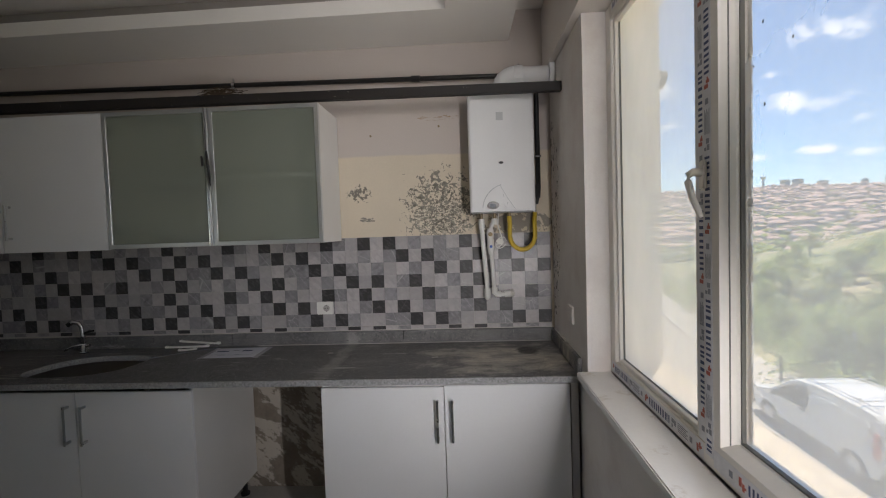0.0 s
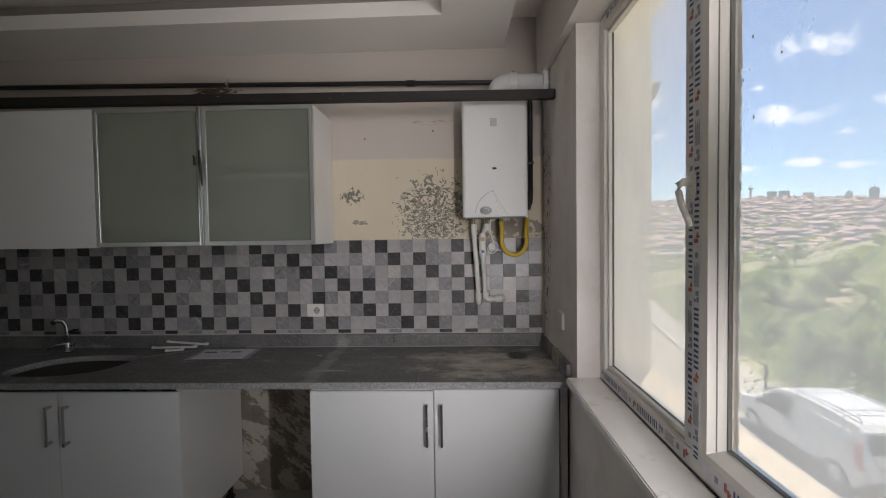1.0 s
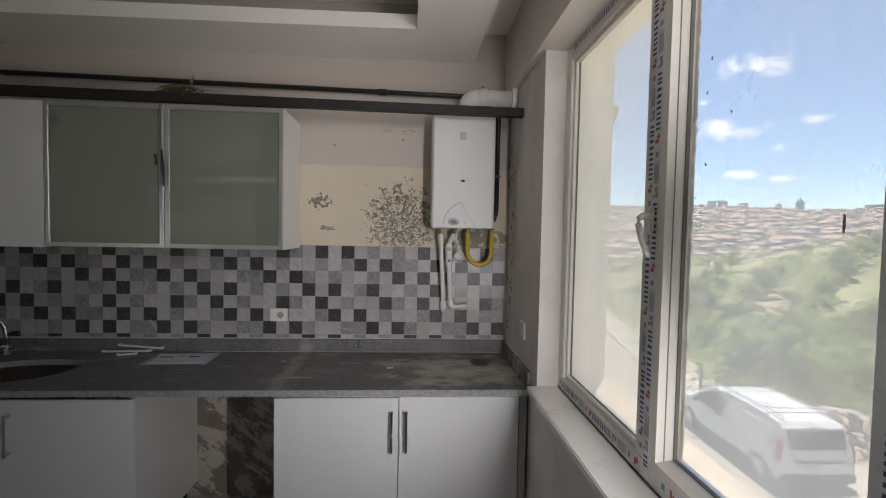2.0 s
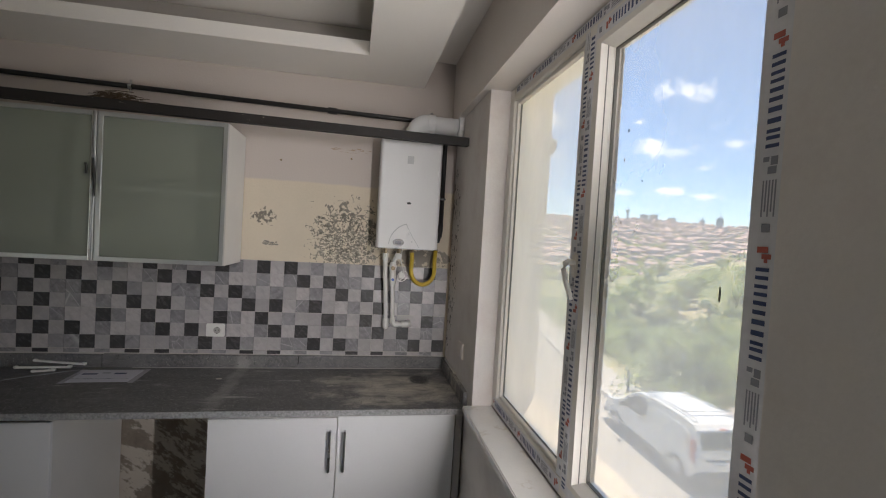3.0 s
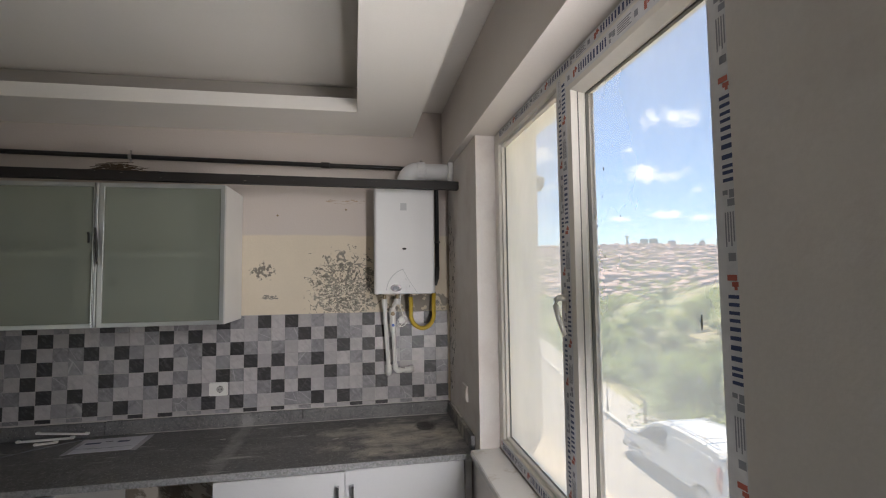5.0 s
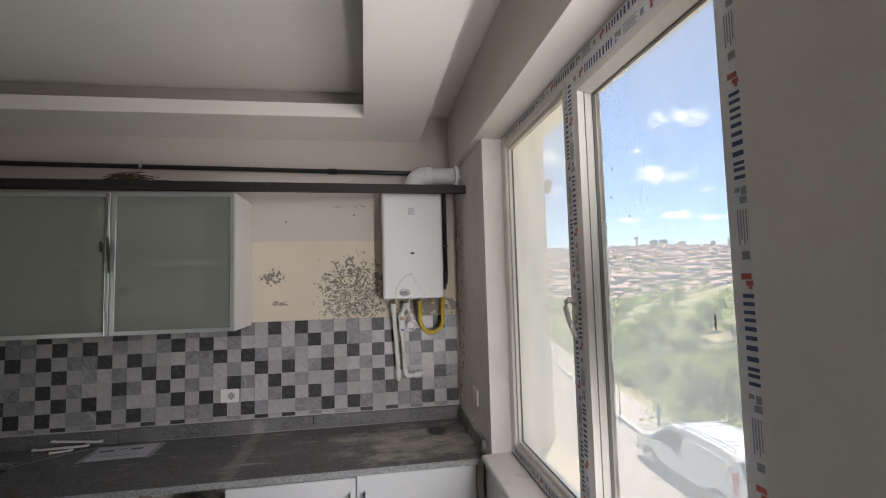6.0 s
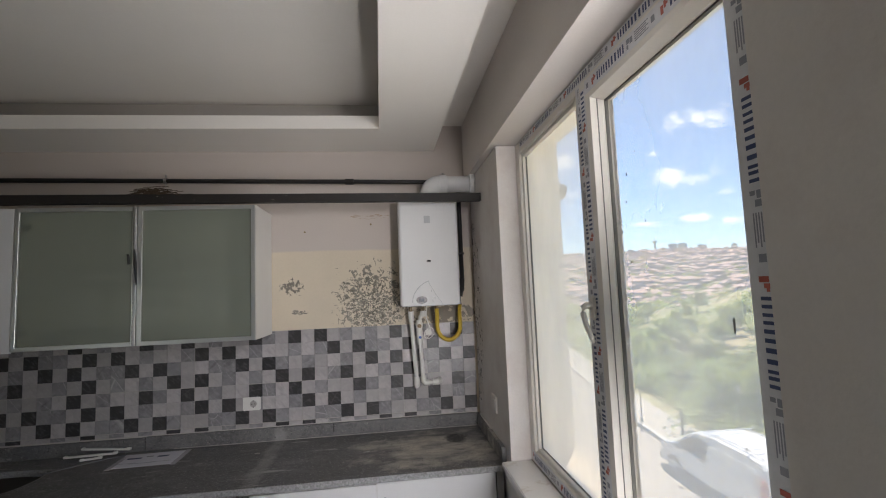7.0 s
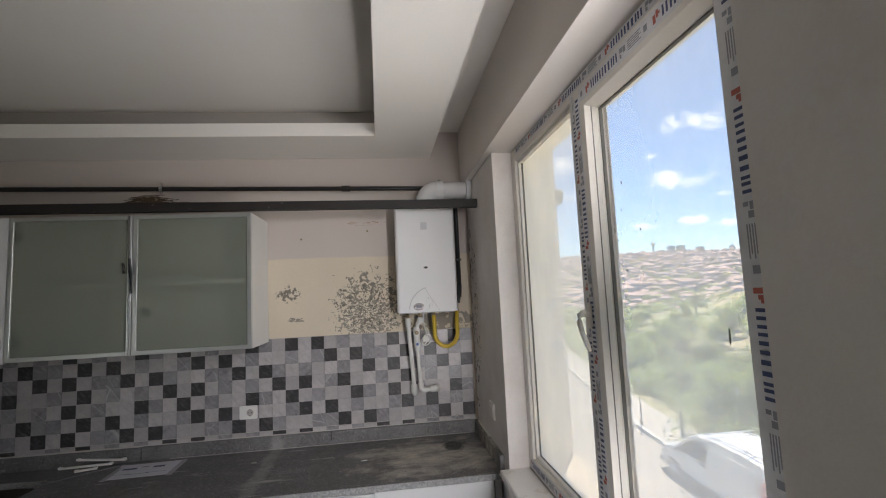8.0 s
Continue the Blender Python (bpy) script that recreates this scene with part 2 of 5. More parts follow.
# darker than the ceiling paint: the recess's shade is put into this grey
COVE = material("shaded_cove", (0.46, 0.43, 0.40), 0.9, vary=0.06, scale=2, grain=100, bump=0.06)
WHITE_WALL = material("sunlit_exterior_render", (0.82, 0.75, 0.62), 0.85, vary=0.1, scale=4, grain=80, bump=0.4)
LEDGE = material("sandy_concrete_ledge", (0.42, 0.36, 0.28), 0.95, vary=0.25, scale=12, grain=70, bump=0.8)
FLOOR = material("cement_screed_floor", (0.42, 0.40, 0.37), 0.85, vary=0.2, scale=3, grain=50, bump=0.3)
GRANITE = material("dusty_grey_granite", (0.13, 0.128, 0.13), 0.55, vary=0.5, scale=60, grain=260, bump=0.08)
tint(GRANITE, (0.20, 0.198, 0.195), 4.0, 0.46, 0.75, (1, 2.2, 1), detail=9)
tint(GRANITE, (0.40, 0.39, 0.37), 5.0, 0.61, 0.68, (0.55, 4.0, 1), detail=7)
tint(GRANITE, (0.54, 0.50, 0.43), 6.0, 0.36, 0.60, (1, 1.6, 1), box=(-0.26, -0.36, 0.885, 0.70, 0.46, 1), detail=9)
tint(GRANITE, (0.42, 0.395, 0.35), 6.0, 0.46, 0.66, (1, 1.6, 1), box=(-0.62, -0.22, 0.885, 0.30, 0.16, 1), detail=9)
tint(GRANITE, (0.035, 0.03, 0.03), 8.0, 0.36, 0.50, box=(-0.17, -0.22, 0.885, 0.11, 0.13, 1))
tint(GRANITE, (0.30, 0.295, 0.285), 9.0, 0.26, 0.60, box=(-1.17, -0.33, 0.885, 0.06, 1.1, 1))
tint(GRANITE, (0.36, 0.35, 0.335), 150.0, 0.60, 0.66, detail=2)
tint(GRANITE, (0.05, 0.05, 0.05), 120.0, 0.62, 0.68, detail=2)
EDGE = material("sawn_granite_edge", (0.30, 0.30, 0.30), 0.75, vary=0.5, scale=120, grain=300, bump=0.4)
MARBLE = material("white_marble_sill", (0.78, 0.76, 0.73), 0.22, vary=0.06, scale=5, grain=60, bump=0.03)
tint(MARBLE, (0.50, 0.42, 0.33), 9.0, 0.58, 0.74, detail=9)
UPVC = material("white_window_plastic", (0.70, 0.665, 0.61), 0.35, vary=0.06, scale=7, grain=60, bump=0.03)
FILM = material("protective_film", (0.64, 0.64, 0.66), 0.35, vary=0.12, scale=25, grain=90, bump=0.1)
INK_BLUE = material("blue_film_print", (0.04, 0.06, 0.14), 0.5, bump=0)
INK_RED = material("red_film_print", (0.40, 0.10, 0.07), 0.5, bump=0)
INK_GREY = material("grey_film_print", (0.24, 0.25, 0.28), 0.5, bump=0)
SEAL = material("grey_rubber_gasket", (0.16, 0.155, 0.14), 0.7, bump=0.05)
# film strengths hold the painted outdoor haze as well as real dust
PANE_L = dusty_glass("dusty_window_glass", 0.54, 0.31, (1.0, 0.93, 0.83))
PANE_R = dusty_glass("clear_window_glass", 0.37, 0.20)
LACQUER = material("white_lacquered_board", (0.78, 0.78, 0.79), 0.32, vary=0.03, scale=3, grain=90, bump=0.02)
BOARD = material("white_melamine_board", (0.72, 0.71, 0.69), 0.5, vary=0.05, scale=4, grain=120, bump=0.03)
ALU = material("brushed_aluminium", (0.62, 0.63, 0.64), 0.35, metal=0.85, vary=0.06, scale=8, grain=200, bump=0.05)
CHROME = material("chromed_metal", (0.60, 0.60, 0.61), 0.16, metal=1.0, vary=0.05, bump=0)
STEEL = material("brown_painted_steel", (0.016, 0.013, 0.012), 0.6, vary=0.3, scale=14, grain=120, bump=0.1)
tint(STEEL, (0.42, 0.38, 0.33), 40.0, 0.68, 0.70, (0.5, 1, 2))
BLACK = material("black_painted_pipe", (0.014, 0.013, 0.013), 0.4, vary=0.3, scale=20, bump=0.05)


# ---- mesh helpers ----
def part(name, bm, mat, parent=None, label="", smooth=False):
    bmesh.ops.recalc_face_normals(bm, faces=bm.faces)
    if smooth:
        for f in bm.faces:
            f.smooth = True
    me = bpy.data.meshes.new(name)
    bm.to_mesh(me)
    bm.free()
    me.materials.append(mat)
    ob = new(name, me)
    if parent:
        ob.parent = parent
    if label:
        ob["label"] = label
    return ob


def add_box(bm, x0, x1, y0, y1, z0, z1, bevel=0.0, m=None):
    """A box with soft edges, added to bm."""
    r = bmesh.ops.create_cube(bm, size=1.0, matrix=Matrix.LocRotScale(((x0 + x1) / 2, (y0 + y1) / 2, (z0 + z1) / 2), None, (abs(x1 - x0), abs(y1 - y0), abs(z1 - z0))))
    vs = r["verts"]
    if bevel:
        es = list({e for v in vs for e in v.link_edges})
        g = bmesh.ops.bevel(bm, geom=es, offset=bevel, segments=2, affect="EDGES")
        vs = list({v for f in g["faces"] for v in f.verts} | {v for v in vs if v.is_valid})
    if m:
        bmesh.ops.transform(bm, matrix=m, verts=vs)
    return bm


def box(x0, x1, y0, y1, z0, z1, bevel=0.0):
    return add_box(bmesh.new(), x0, x1, y0, y1, z0, z1, bevel)


def sweep(points, radius, segs=12, closed=True):
    """A round tube through points."""
    bm = bmesh.new()
    pts = [Vector(p) for p in points]
    rings = []
    ref = Vector((0.31, 0.17, 0.93)).normalized()
    for i, p in enumerate(pts):
        d = (pts[min(i + 1, len(pts) - 1)] - pts[max(i - 1, 0)]).normalized()
        a = d.cross(ref).normalized()
        b = d.cross(a)
        r = radius[i] if isinstance(radius, (list, tuple)) else radius
        rings.append([bm.verts.new(p + r * (math.cos(k * math.tau / segs) * a + math.sin(k * math.tau / segs) * b)) for k in range(segs)])
    for r0, r1 in zip(rings, rings[1:]):
        for k in range(segs):
            bm.faces.new((r0[k], r0[(k + 1) % segs], r1[(k + 1) % segs], r1[k]))
    if closed:
        bm.faces.new(rings[0]), bm.faces.new(rings[-1])
    return bm


def arc(c, u, v, r, a0, a1, n=8):
    """Points on an arc round c in the plane of u and v, angles in degrees."""
    c, u, v = Vector(c), Vector(u), Vector(v)
    return [c + r * (math.cos(radians(a0 + (a1 - a0) * k / n)) * u + math.sin(radians(a0 + (a1 - a0) * k / n)) * v) for k in range(n + 1)]


def prism(outline, axis, lo, hi, bevel=0.0):
    """A plate with the given outline (pairs), pulled along an axis from lo to hi."""
    bm = bmesh.new()

    def at(a, b, c):
        return {"x": (c, a, b), "y": (a, c, b), "z": (a, b, c)}[axis]
    low = [bm.verts.new(at(a, b, lo)) for a, b in outline]
    top = [bm.verts.new(at(a, b, hi)) for a, b in outline]
    bm.faces.new(low), bm.faces.new(top)
    for k in range(len(outline)):
        j = (k + 1) % len(outline)
        bm.faces.new((low[k], low[j], top[j], top[k]))
    if bevel:
        bmesh.ops.bevel(bm, geom=list(bm.edges), offset=bevel, segments=2, affect="EDGES")
    return bm


def thing(name, label, category, m=None, group=""):
    e = new(name)
    if m:
        e.matrix_world = m
    return tagged(e, label, category, group)


def setting(ob, label, category):
    return tagged(ob, label, category, kind="structure")


# ---- the room ----
# Back wall: y = 0. The window wall's own frame has x outwards and -y along it from the corner.
E = pose(0.018, 0, 0)
WEST, SOUTH, TOP, SOFFIT = -4.3, -5.5, 2.820, 2.601
COUNTER = 0.876


def east(bm):
    bmesh.ops.transform(bm, matrix=E, verts=bm.verts)
    return bm


setting(part("floor", box(WEST - 0.2, 0.65, SOUTH - 0.2, 0.2, -0.15, 0.0), FLOOR), "bare grey cement screed kitchen floor", "floor")
wall_north = setting(part("wall_north", box(WEST, 0.3, 0.004, 0.2, 0.845, TOP), NORTH), "patched cream and grey plaster wall with peeling mould", "wall")
setting(part("wall_north_base", box(WEST, 0.3, 0.004, 0.2, 0.0, 0.841), GAP), "bare stained cement wall behind the cabinets", "wall")
# the unseen opening in this wall is only added to hold the fill lamp
bm = box(WEST - 0.2, WEST, -4.1, 0.2, 0, TOP)
add_box(bm, WEST - 0.2, WEST, SOUTH, -5.0, 0, TOP)
add_box(bm, WEST - 0.2, WEST, -5.0, -4.1, 2.1, TOP)
setting(part("wall_west", bm, BARE), "plain off-white painted wall with an added unseen opening", "wall")
setting(part("wall_south", box(WEST - 0.2, 0.65, SOUTH - 0.2, SOUTH, 0, TOP), BARE), "plain off-white painted wall", "wall")

# window wall, with its opening from U0 to U1 along the wall and from sill to lintel
U0, U1, SILL, HEAD, OUT = 0.718, 2.228, 0.916, 2.402, 0.323
IN = 0.163
bm = bmesh.new()
add_box(bm, 0, IN, -U0, 0.3, 0, HEAD)
add_box(bm, 0, IN, -6.0, -U1, 0, HEAD)
add_box(bm, 0, IN, -U1, -U0, 0, SILL - 0.03)
wall_east = setting(part("wall_east", east(bm), EAST), "grey painted window wall with black mould spots", "wall")
bm = bmesh.new()
add_box(bm, IN + 0.001, OUT, -U0 + 0.03, 0.3, -4.3, 3.4)
add_box(bm, IN + 0.001, OUT, -6.0, -U1 - 0.02, -4.3, 3.4)
add_box(bm, IN + 0.001, OUT, -U1 - 0.02, -U0 + 0.03, -4.3, SILL)
add_box(bm, IN + 0.001, OUT, -U1 - 0.02, -U0 + 0.03, HEAD + 0.02, 3.4)
setting(part("wall_exterior", east(bm), WHITE_WALL), "cream rendered outer wall round the window", "wall")
setting(part("window_ledge", east(box(0.170, OUT + 0.015, -U1 - 0.016, -U0 + 0.026, SILL + 0.001, SILL + 0.028, 0.006)), LEDGE), "sandy concrete outer window ledge with rubble crumbs", "window ledge")
setting(part("lintel_beam", east(box(-0.036, IN, -6.0, 0.3, HEAD + 0.001, TOP)), PAINT), "grey painted concrete lintel beam above the window", "beam")

setting(part("ceiling", box(WEST - 0.2, 0.65, SOUTH - 0.2, 0.2, TOP, TOP + 0.15), CEIL), "matt off-white painted ceiling", "ceiling")
setting(part("ceiling_fillet", box(-0.20, 0.02, SOUTH, 0.0, 2.768, TOP - 0.002), CEIL), "plain plaster strip between border and lintel", "ceiling")
# dropped plasterboard border: along the back wall, and along the window wall with a gap to it
bm = prism([(WEST, 0.0), (-0.208, 0.0), (-0.188, -1.57), (-0.14, SOUTH), (-0.48, SOUTH), (-0.527, -1.55), (-0.547, -0.409), (WEST, -0.365)], "z", SOFFIT, SOFFIT + 0.072)
setting(part("ceiling_border", bm, CEIL), "dropped plasterboard ceiling border round a tray", "ceiling")
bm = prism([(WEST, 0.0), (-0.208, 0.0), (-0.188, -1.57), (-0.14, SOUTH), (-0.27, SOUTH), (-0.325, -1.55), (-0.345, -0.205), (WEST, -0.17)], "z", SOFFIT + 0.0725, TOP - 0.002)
setting(part("ceiling_cove", bm, COVE), "cove above the ceiling border, its shade put into the grey", "ceiling")

# ---- kitchen fittings ----
def frosted():
    m = bpy.data.materials.new("frosted_green_glass")
    m.use_nodes = True
    nt = m.node_tree
    nt.nodes.clear()
    N, L = nt.nodes.new, nt.links.new
    out, clear, face, glow, gloss, m1, m2, m3 = (N("ShaderNode" + k) for k in ("OutputMaterial", "BsdfTransparent", "BsdfDiffuse", "BsdfTranslucent", "BsdfGlossy", "MixShader", "MixShader", "MixShader"))
    clear.inputs["Color"].default_value = (0.88, 0.895, 0.86, 1)
    face.inputs["Color"].default_value = (0.42, 0.455, 0.40, 1)
    glow.inputs["Color"].default_value = (0.66, 0.69, 0.62, 1)
    gloss.inputs["Roughness"].default_value = 0.35
    m1.inputs[0].default_value, m2.inputs[0].default_value, m3.inputs[0].default_value = 0.35, 0.645, 0.03
    L(face.outputs[0], m1.inputs[1]), L(glow.outputs[0], m1.inputs[2])
    L(m1.outputs[0], m2.inputs[1]), L(clear.outputs[0], m2.inputs[2])
    L(m2.outputs[0], m3.inputs[1]), L(gloss.outputs[0], m3.inputs[2])
    L(m3.outputs[0], out.inputs["Surface"])
    return m


FROST = frosted()
PVC = material("white_plastic_pipe", (0.74, 0.73, 0.70), 0.4, vary=0.05, scale=12, bump=0.02)
ENAMEL = material("white_enamelled_sheet", (0.78, 0.78, 0.78), 0.5, vary=0.03, scale=3, bump=0.01, spec=0.3)
PANEL_GREY = material("pale_grey_plastic", (0.50, 0.51, 0.52), 0.4, vary=0.05, bump=0.01)
YELLOW = material("yellow_gas_hose", (0.60, 0.42, 0.04), 0.5, vary=0.12, scale=30, bump=0.1)
BRASS = material("brass_fitting", (0.26, 0.20, 0.12), 0.45, metal=0.4, bump=0.03)
BLUE = material("blue_plastic_cap", (0.03, 0.10, 0.40), 0.4, bump=0)
PLASTIC = material("white_socket_plastic", (0.78, 0.77, 0.74), 0.4, vary=0.03, bump=0)
DARK = material("dark_plastic", (0.015, 0.015, 0.015), 0.45, bump=0)
TWIG = material("dry_twigs", (0.075, 0.05, 0.03), 0.9, vary=0.3, bump=0.2)
PAPER = material("printed_paper", (0.66, 0.66, 0.72), 0.6, vary=0.04, scale=20, bump=0.02)
INOX = material("worn_stainless_steel", (0.13, 0.12, 0.11), 0.45, metal=0.3, vary=0.15, scale=9, bump=0.05)
FILLER = material("grey_filler_strip", (0.42, 0.40, 0.38), 0.6, vary=0.1, bump=0.05)


SATIN = material("satin_chrome", (0.56, 0.57, 0.58), 0.28, metal=1.0, vary=0.05, bump=0)


def bar_handle(parent, x, y, z0, z1):
    """A square bar handle on two feet, on a door that faces -y."""
    h = part("handle", box(x - 0.005, x + 0.005, y - 0.034, y - 0.0262, z0, z1, 0.0015), SATIN, parent, "slim chromed bar handle")
    for z in (z0 + 0.011, z1 - 0.011):
        part("handle_foot", box(x - 0.0055, x + 0.0055, y - 0.026, y + 0.001, z - 0.006, z + 0.006, 0.0015), SATIN, h)
    return h


def carcass(parent, x0, x1, y0, z0, z1, shelf=None, back=True, lid=True):
    t = 0.018
    part("side_panel", box(x0, x0 + t, y0, -0.002, z0, z1, 0.001), BOARD, parent)
    part("side_panel", box(x1 - t, x1, y0, -0.002, z0, z1, 0.001), BOARD, parent)
    if lid:
        part("top_panel", box(x0 + t, x1 - t, y0, -0.002, z1 - t, z1), BOARD, parent)
    part("bottom_panel", box(x0 + t, x1 - t, y0, -0.002, z0, z0 + t), BOARD, parent)
    if back:
        part("back_panel", box(x0 + t, x1 - t, -0.010, -0.003, z0 + t, z1 - t), BOARD, parent)
    if shelf:
        part("shelf", box(x0 + t, x1 - t, y0 + 0.004, -0.012, shelf, shelf + t), LACQUER, parent)


CZ0, CZ1, CY = 1.490, 2.207, -0.322
glass_cab = thing("wall_cabinet", "white wall cabinet with frosted green glass aluminium doors", "cabinet", group="wall cabinets")
carcass(glass_cab, -2.369, -1.216, CY, CZ0, CZ1, 1.838)


def ring_frame(x0, x1, z0, z1, w, y0, y1):
    """A closed rectangular frame of width w, facing -y."""
    bm = bmesh.new()
    loops = []
    for i, y in ((0, y1), (0, y0), (w, y0), (w, y1)):
        loops.append([bm.verts.new((x, y, z)) for x, z in ((x0 + i, z0 + i), (x1 - i, z0 + i), (x1 - i, z1 - i), (x0 + i, z1 - i))])
    for k in range(4):
        a, b = loops[k], loops[(k + 1) % 4]
        for j in range(4):
            bm.faces.new((a[j], a[(j + 1) % 4], b[(j + 1) % 4], b[j]))
    bmesh.ops.bevel(bm, geom=list(bm.edges), offset=0.0015, segments=1, affect="EDGES")
    return bm


def glass_door(x0, x1, hinge_left):
    y0, y1, w = CY - 0.022, CY - 0.002, 0.021
    z0, z1 = CZ0 + 0.002, CZ1 - 0.002
    bm = ring_frame(x0, x1, z0, z1, w, y0, y1)
    d = part("door", bm, ALU, glass_cab, "aluminium framed frosted glass door")
    part("glass_pane", box(x0 + w - 0.004, x1 - w + 0.004, y0 + 0.008, y0 + 0.012, z0 + w - 0.004, z1 - w + 0.004), FROST, d, "frosted green glass pane")
    hx = x0 + 0.035 if hinge_left else x1 - 0.035
    for hz in (z0 + 0.09, z1 - 0.09):
        part("hinge", box(hx - 0.018, hx + 0.018, y1 - 0.004, y1 + 0.022, hz - 0.02, hz + 0.02, 0.004), DARK, d, "dark cup hinge")
    return d


left_door = glass_door(-2.369, -1.800, True)
right_door = glass_door(-1.794, -1.216, False)
part("edge_grip", box(-1.813, -1.805, CY - 0.036, CY - 0.020, CZ0 + 0.004, CZ1 - 0.004, 0.003), CHROME, left_door, "chromed full-height grip")
bm = sweep([(-1.838, CY - 0.026, 1.955), (-1.832, CY - 0.030, 1.945), (-1.832, CY - 0.028, 1.905)], 0.006, 8)
part("broken_handle", bm, DARK, left_door, "broken black handle stub")
bm = sweep([(-1.800, CY - 0.038, 1.98), (-1.793, CY - 0.042, 1.90), (-1.789, CY - 0.038, 1.80)], [0.004, 0.007, 0.003], 8)
part("handle_remnant", bm, DARK, left_door, "black plastic handle remnant")
part("hinge_cap", box(-1.755, -1.72, CY - 0.006, CY + 0.012, 1.69, 1.73, 0.004), DARK, right_door)

white_cab = thing("wall_cabinet", "white lacquered wall cabinet with closed plain doors", "cabinet", group="wall cabinets")
carcass(white_cab, -3.60, -2.374, CY, CZ0, CZ1)
for x0, x1, hx in ((-2.957, -2.374, -2.910), (-3.598, -2.961, -3.56)):
    d = part("door", box(x0, x1, CY - 0.020, CY - 0.002, CZ0 - 0.004, CZ1 - 0.002, 0.0015), LACQUER, white_cab)
    bar_handle(d, hx, CY - 0.020, 1.552, 1.742)

BZ1, BY = 0.836, -0.582
right_base = thing("base_cabinet", "white lacquered base cabinet with two closed doors", "cabinet", group="base cabinets")
carcass(right_base, -1.173, -0.035, BY, 0.10, BZ1)
part("plinth", box(-1.173, -0.035, BY + 0.05, BY + 0.066, 0.0, 0.099), BOARD, right_base)
for x0, x1, hx, top in ((-1.175, -0.604, -0.634, 0.818), (-0.600, -0.033, -0.566, 0.824)):
    d = part("door", box(x0, x1, BY - 0.020, BY - 0.002, 0.105, top, 0.0015), LACQUER, right_base)
    bar_handle(d, hx, BY - 0.020, 0.570, 0.764)
part("filler_strip", box(-0.028, 0.006, BY - 0.016, BY + 0.004, 0.0, 0.844, 0.001), FILLER, right_base, "grey filler strip against the wall")

left_base = thing("base_cabinet", "white lacquered sink cabinet with two closed doors", "cabinet", group="base cabinets")
carcass(left_base, -2.955, -1.800, BY, 0.10, BZ1, back=False, lid=False)
part("plinth", box(-2.955, -1.86, BY + 0.05, BY + 0.066, 0.0, 0.099), BOARD, left_base)
for x in (-1.84, -2.9):
    for y in (BY + 0.09, -0.08):
        part("foot", sweep([(x, y, 0.0), (x, y, 0.012), (x, y, 0.012), (x, y, 0.1)], [0.026, 0.026, 0.014, 0.014], 12), DARK, left_base)
for x0, x1, hx in ((-2.374, -1.799, -2.328), (-2.955, -2.378, -2.412)):
    d = part("door", box(x0, x1, BY - 0.020, BY - 0.002, 0.105, 0.815, 0.0015), LACQUER, left_base)
    bar_handle(d, hx, BY - 0.020, 0.566, 0.758)

# worktop with the sink's opening
SX, SY, SRX, SRY = -2.50, -0.372, 0.255, 0.19


def sink_ring(k, n, grow=1.0):
    a = k * math.tau / n
    c, s = math.cos(a), math.sin(a)
    e = 2 / 2.6
    return SX + grow * SRX * math.copysign(abs(c) ** e, c) + 0.05 * s, SY + grow * SRY * math.copysign(abs(s) ** e, s)


def worktop():
    z0, z1, y0, y1 = 0.846, COUNTER, -0.652, 0.003
    bm = box(WEST, -2.98, y0, y1, z0, z1)
    add_box(bm, -1.96, 0.03, y0, y1, z0, z1)
    n = 48
    rings = {}
    for z in (z0, z1):
        inner, outer = [], []
        for k in range(n):
            a = (k + 0.5) * math.tau / n
            x, y = sink_ring(k + 0.5, n)
            inner.append(bm.verts.new((x, y, z)))
            c, s = math.cos(a), math.sin(a)
            cx, cy = -2.47, (y0 + y1) / 2
            t = min((0.51 / abs(c)), ((y1 - y0) / 2) / abs(s))
            outer.append(bm.verts.new((cx + t * c, cy + t * s, z)))
        # square up the corners
        for qx in (-2.98, -1.96):
            for qy in (y0, y1):
                v = min(outer, key=lambda w: (w.co.x - qx) ** 2 + (w.co.y - qy) ** 2)
                v.co.x, v.co.y = qx, qy
        rings[z] = (inner, outer)
        for k in range(n):
            j = (k + 1) % n
            bm.faces.new((inner[k], inner[j], outer[j], outer[k]))
    for k in range(n):
        j = (k + 1) % n
        for r in (0, 1):
            bm.faces.new((rings[z0][r][k], rings[z0][r][j], rings[z1][r][j], rings[z1][r][k]))
    return bm


top = tagged(part("worktop", worktop(), GRANITE), "dusty grey granite worktop with stains and smears", "worktop")
part("front_edge", box(WEST, 0.012, -0.6545, -0.6523, 0.847, COUNTER - 0.001), EDGE, top, "rough pale sawn granite edge")
up = tagged(part("upstand", box(-1.901, 0.012, -0.020, 0.003, COUNTER + 0.0005, 0.950, 0.002), GRANITE), "grey granite upstand along the tiled wall", "upstand")
part("upstand_piece", box(WEST, -1.905, -0.020, 0.003, COUNTER + 0.0005, 0.947, 0.002), GRANITE, up)
part("side_upstand", east(box(-0.022, -0.001, -0.628, -0.022, COUNTER + 0.0005, 0.947, 0.002)), GRANITE, up)
random.seed(17)
lumps = bmesh.new()
for k in range(14):
    add_box(lumps, -0.012, 0.004 - 0.006 * random.random(), -0.06 - 0.021 * k - 0.016, -0.06 - 0.021 * k + 0.004 * random.random(), 0.9475, 0.951 + 0.007 * random.random(), 0.002)
part("filler_lumps", east(lumps), BARE, up, "crumbly white filler on the side upstand")
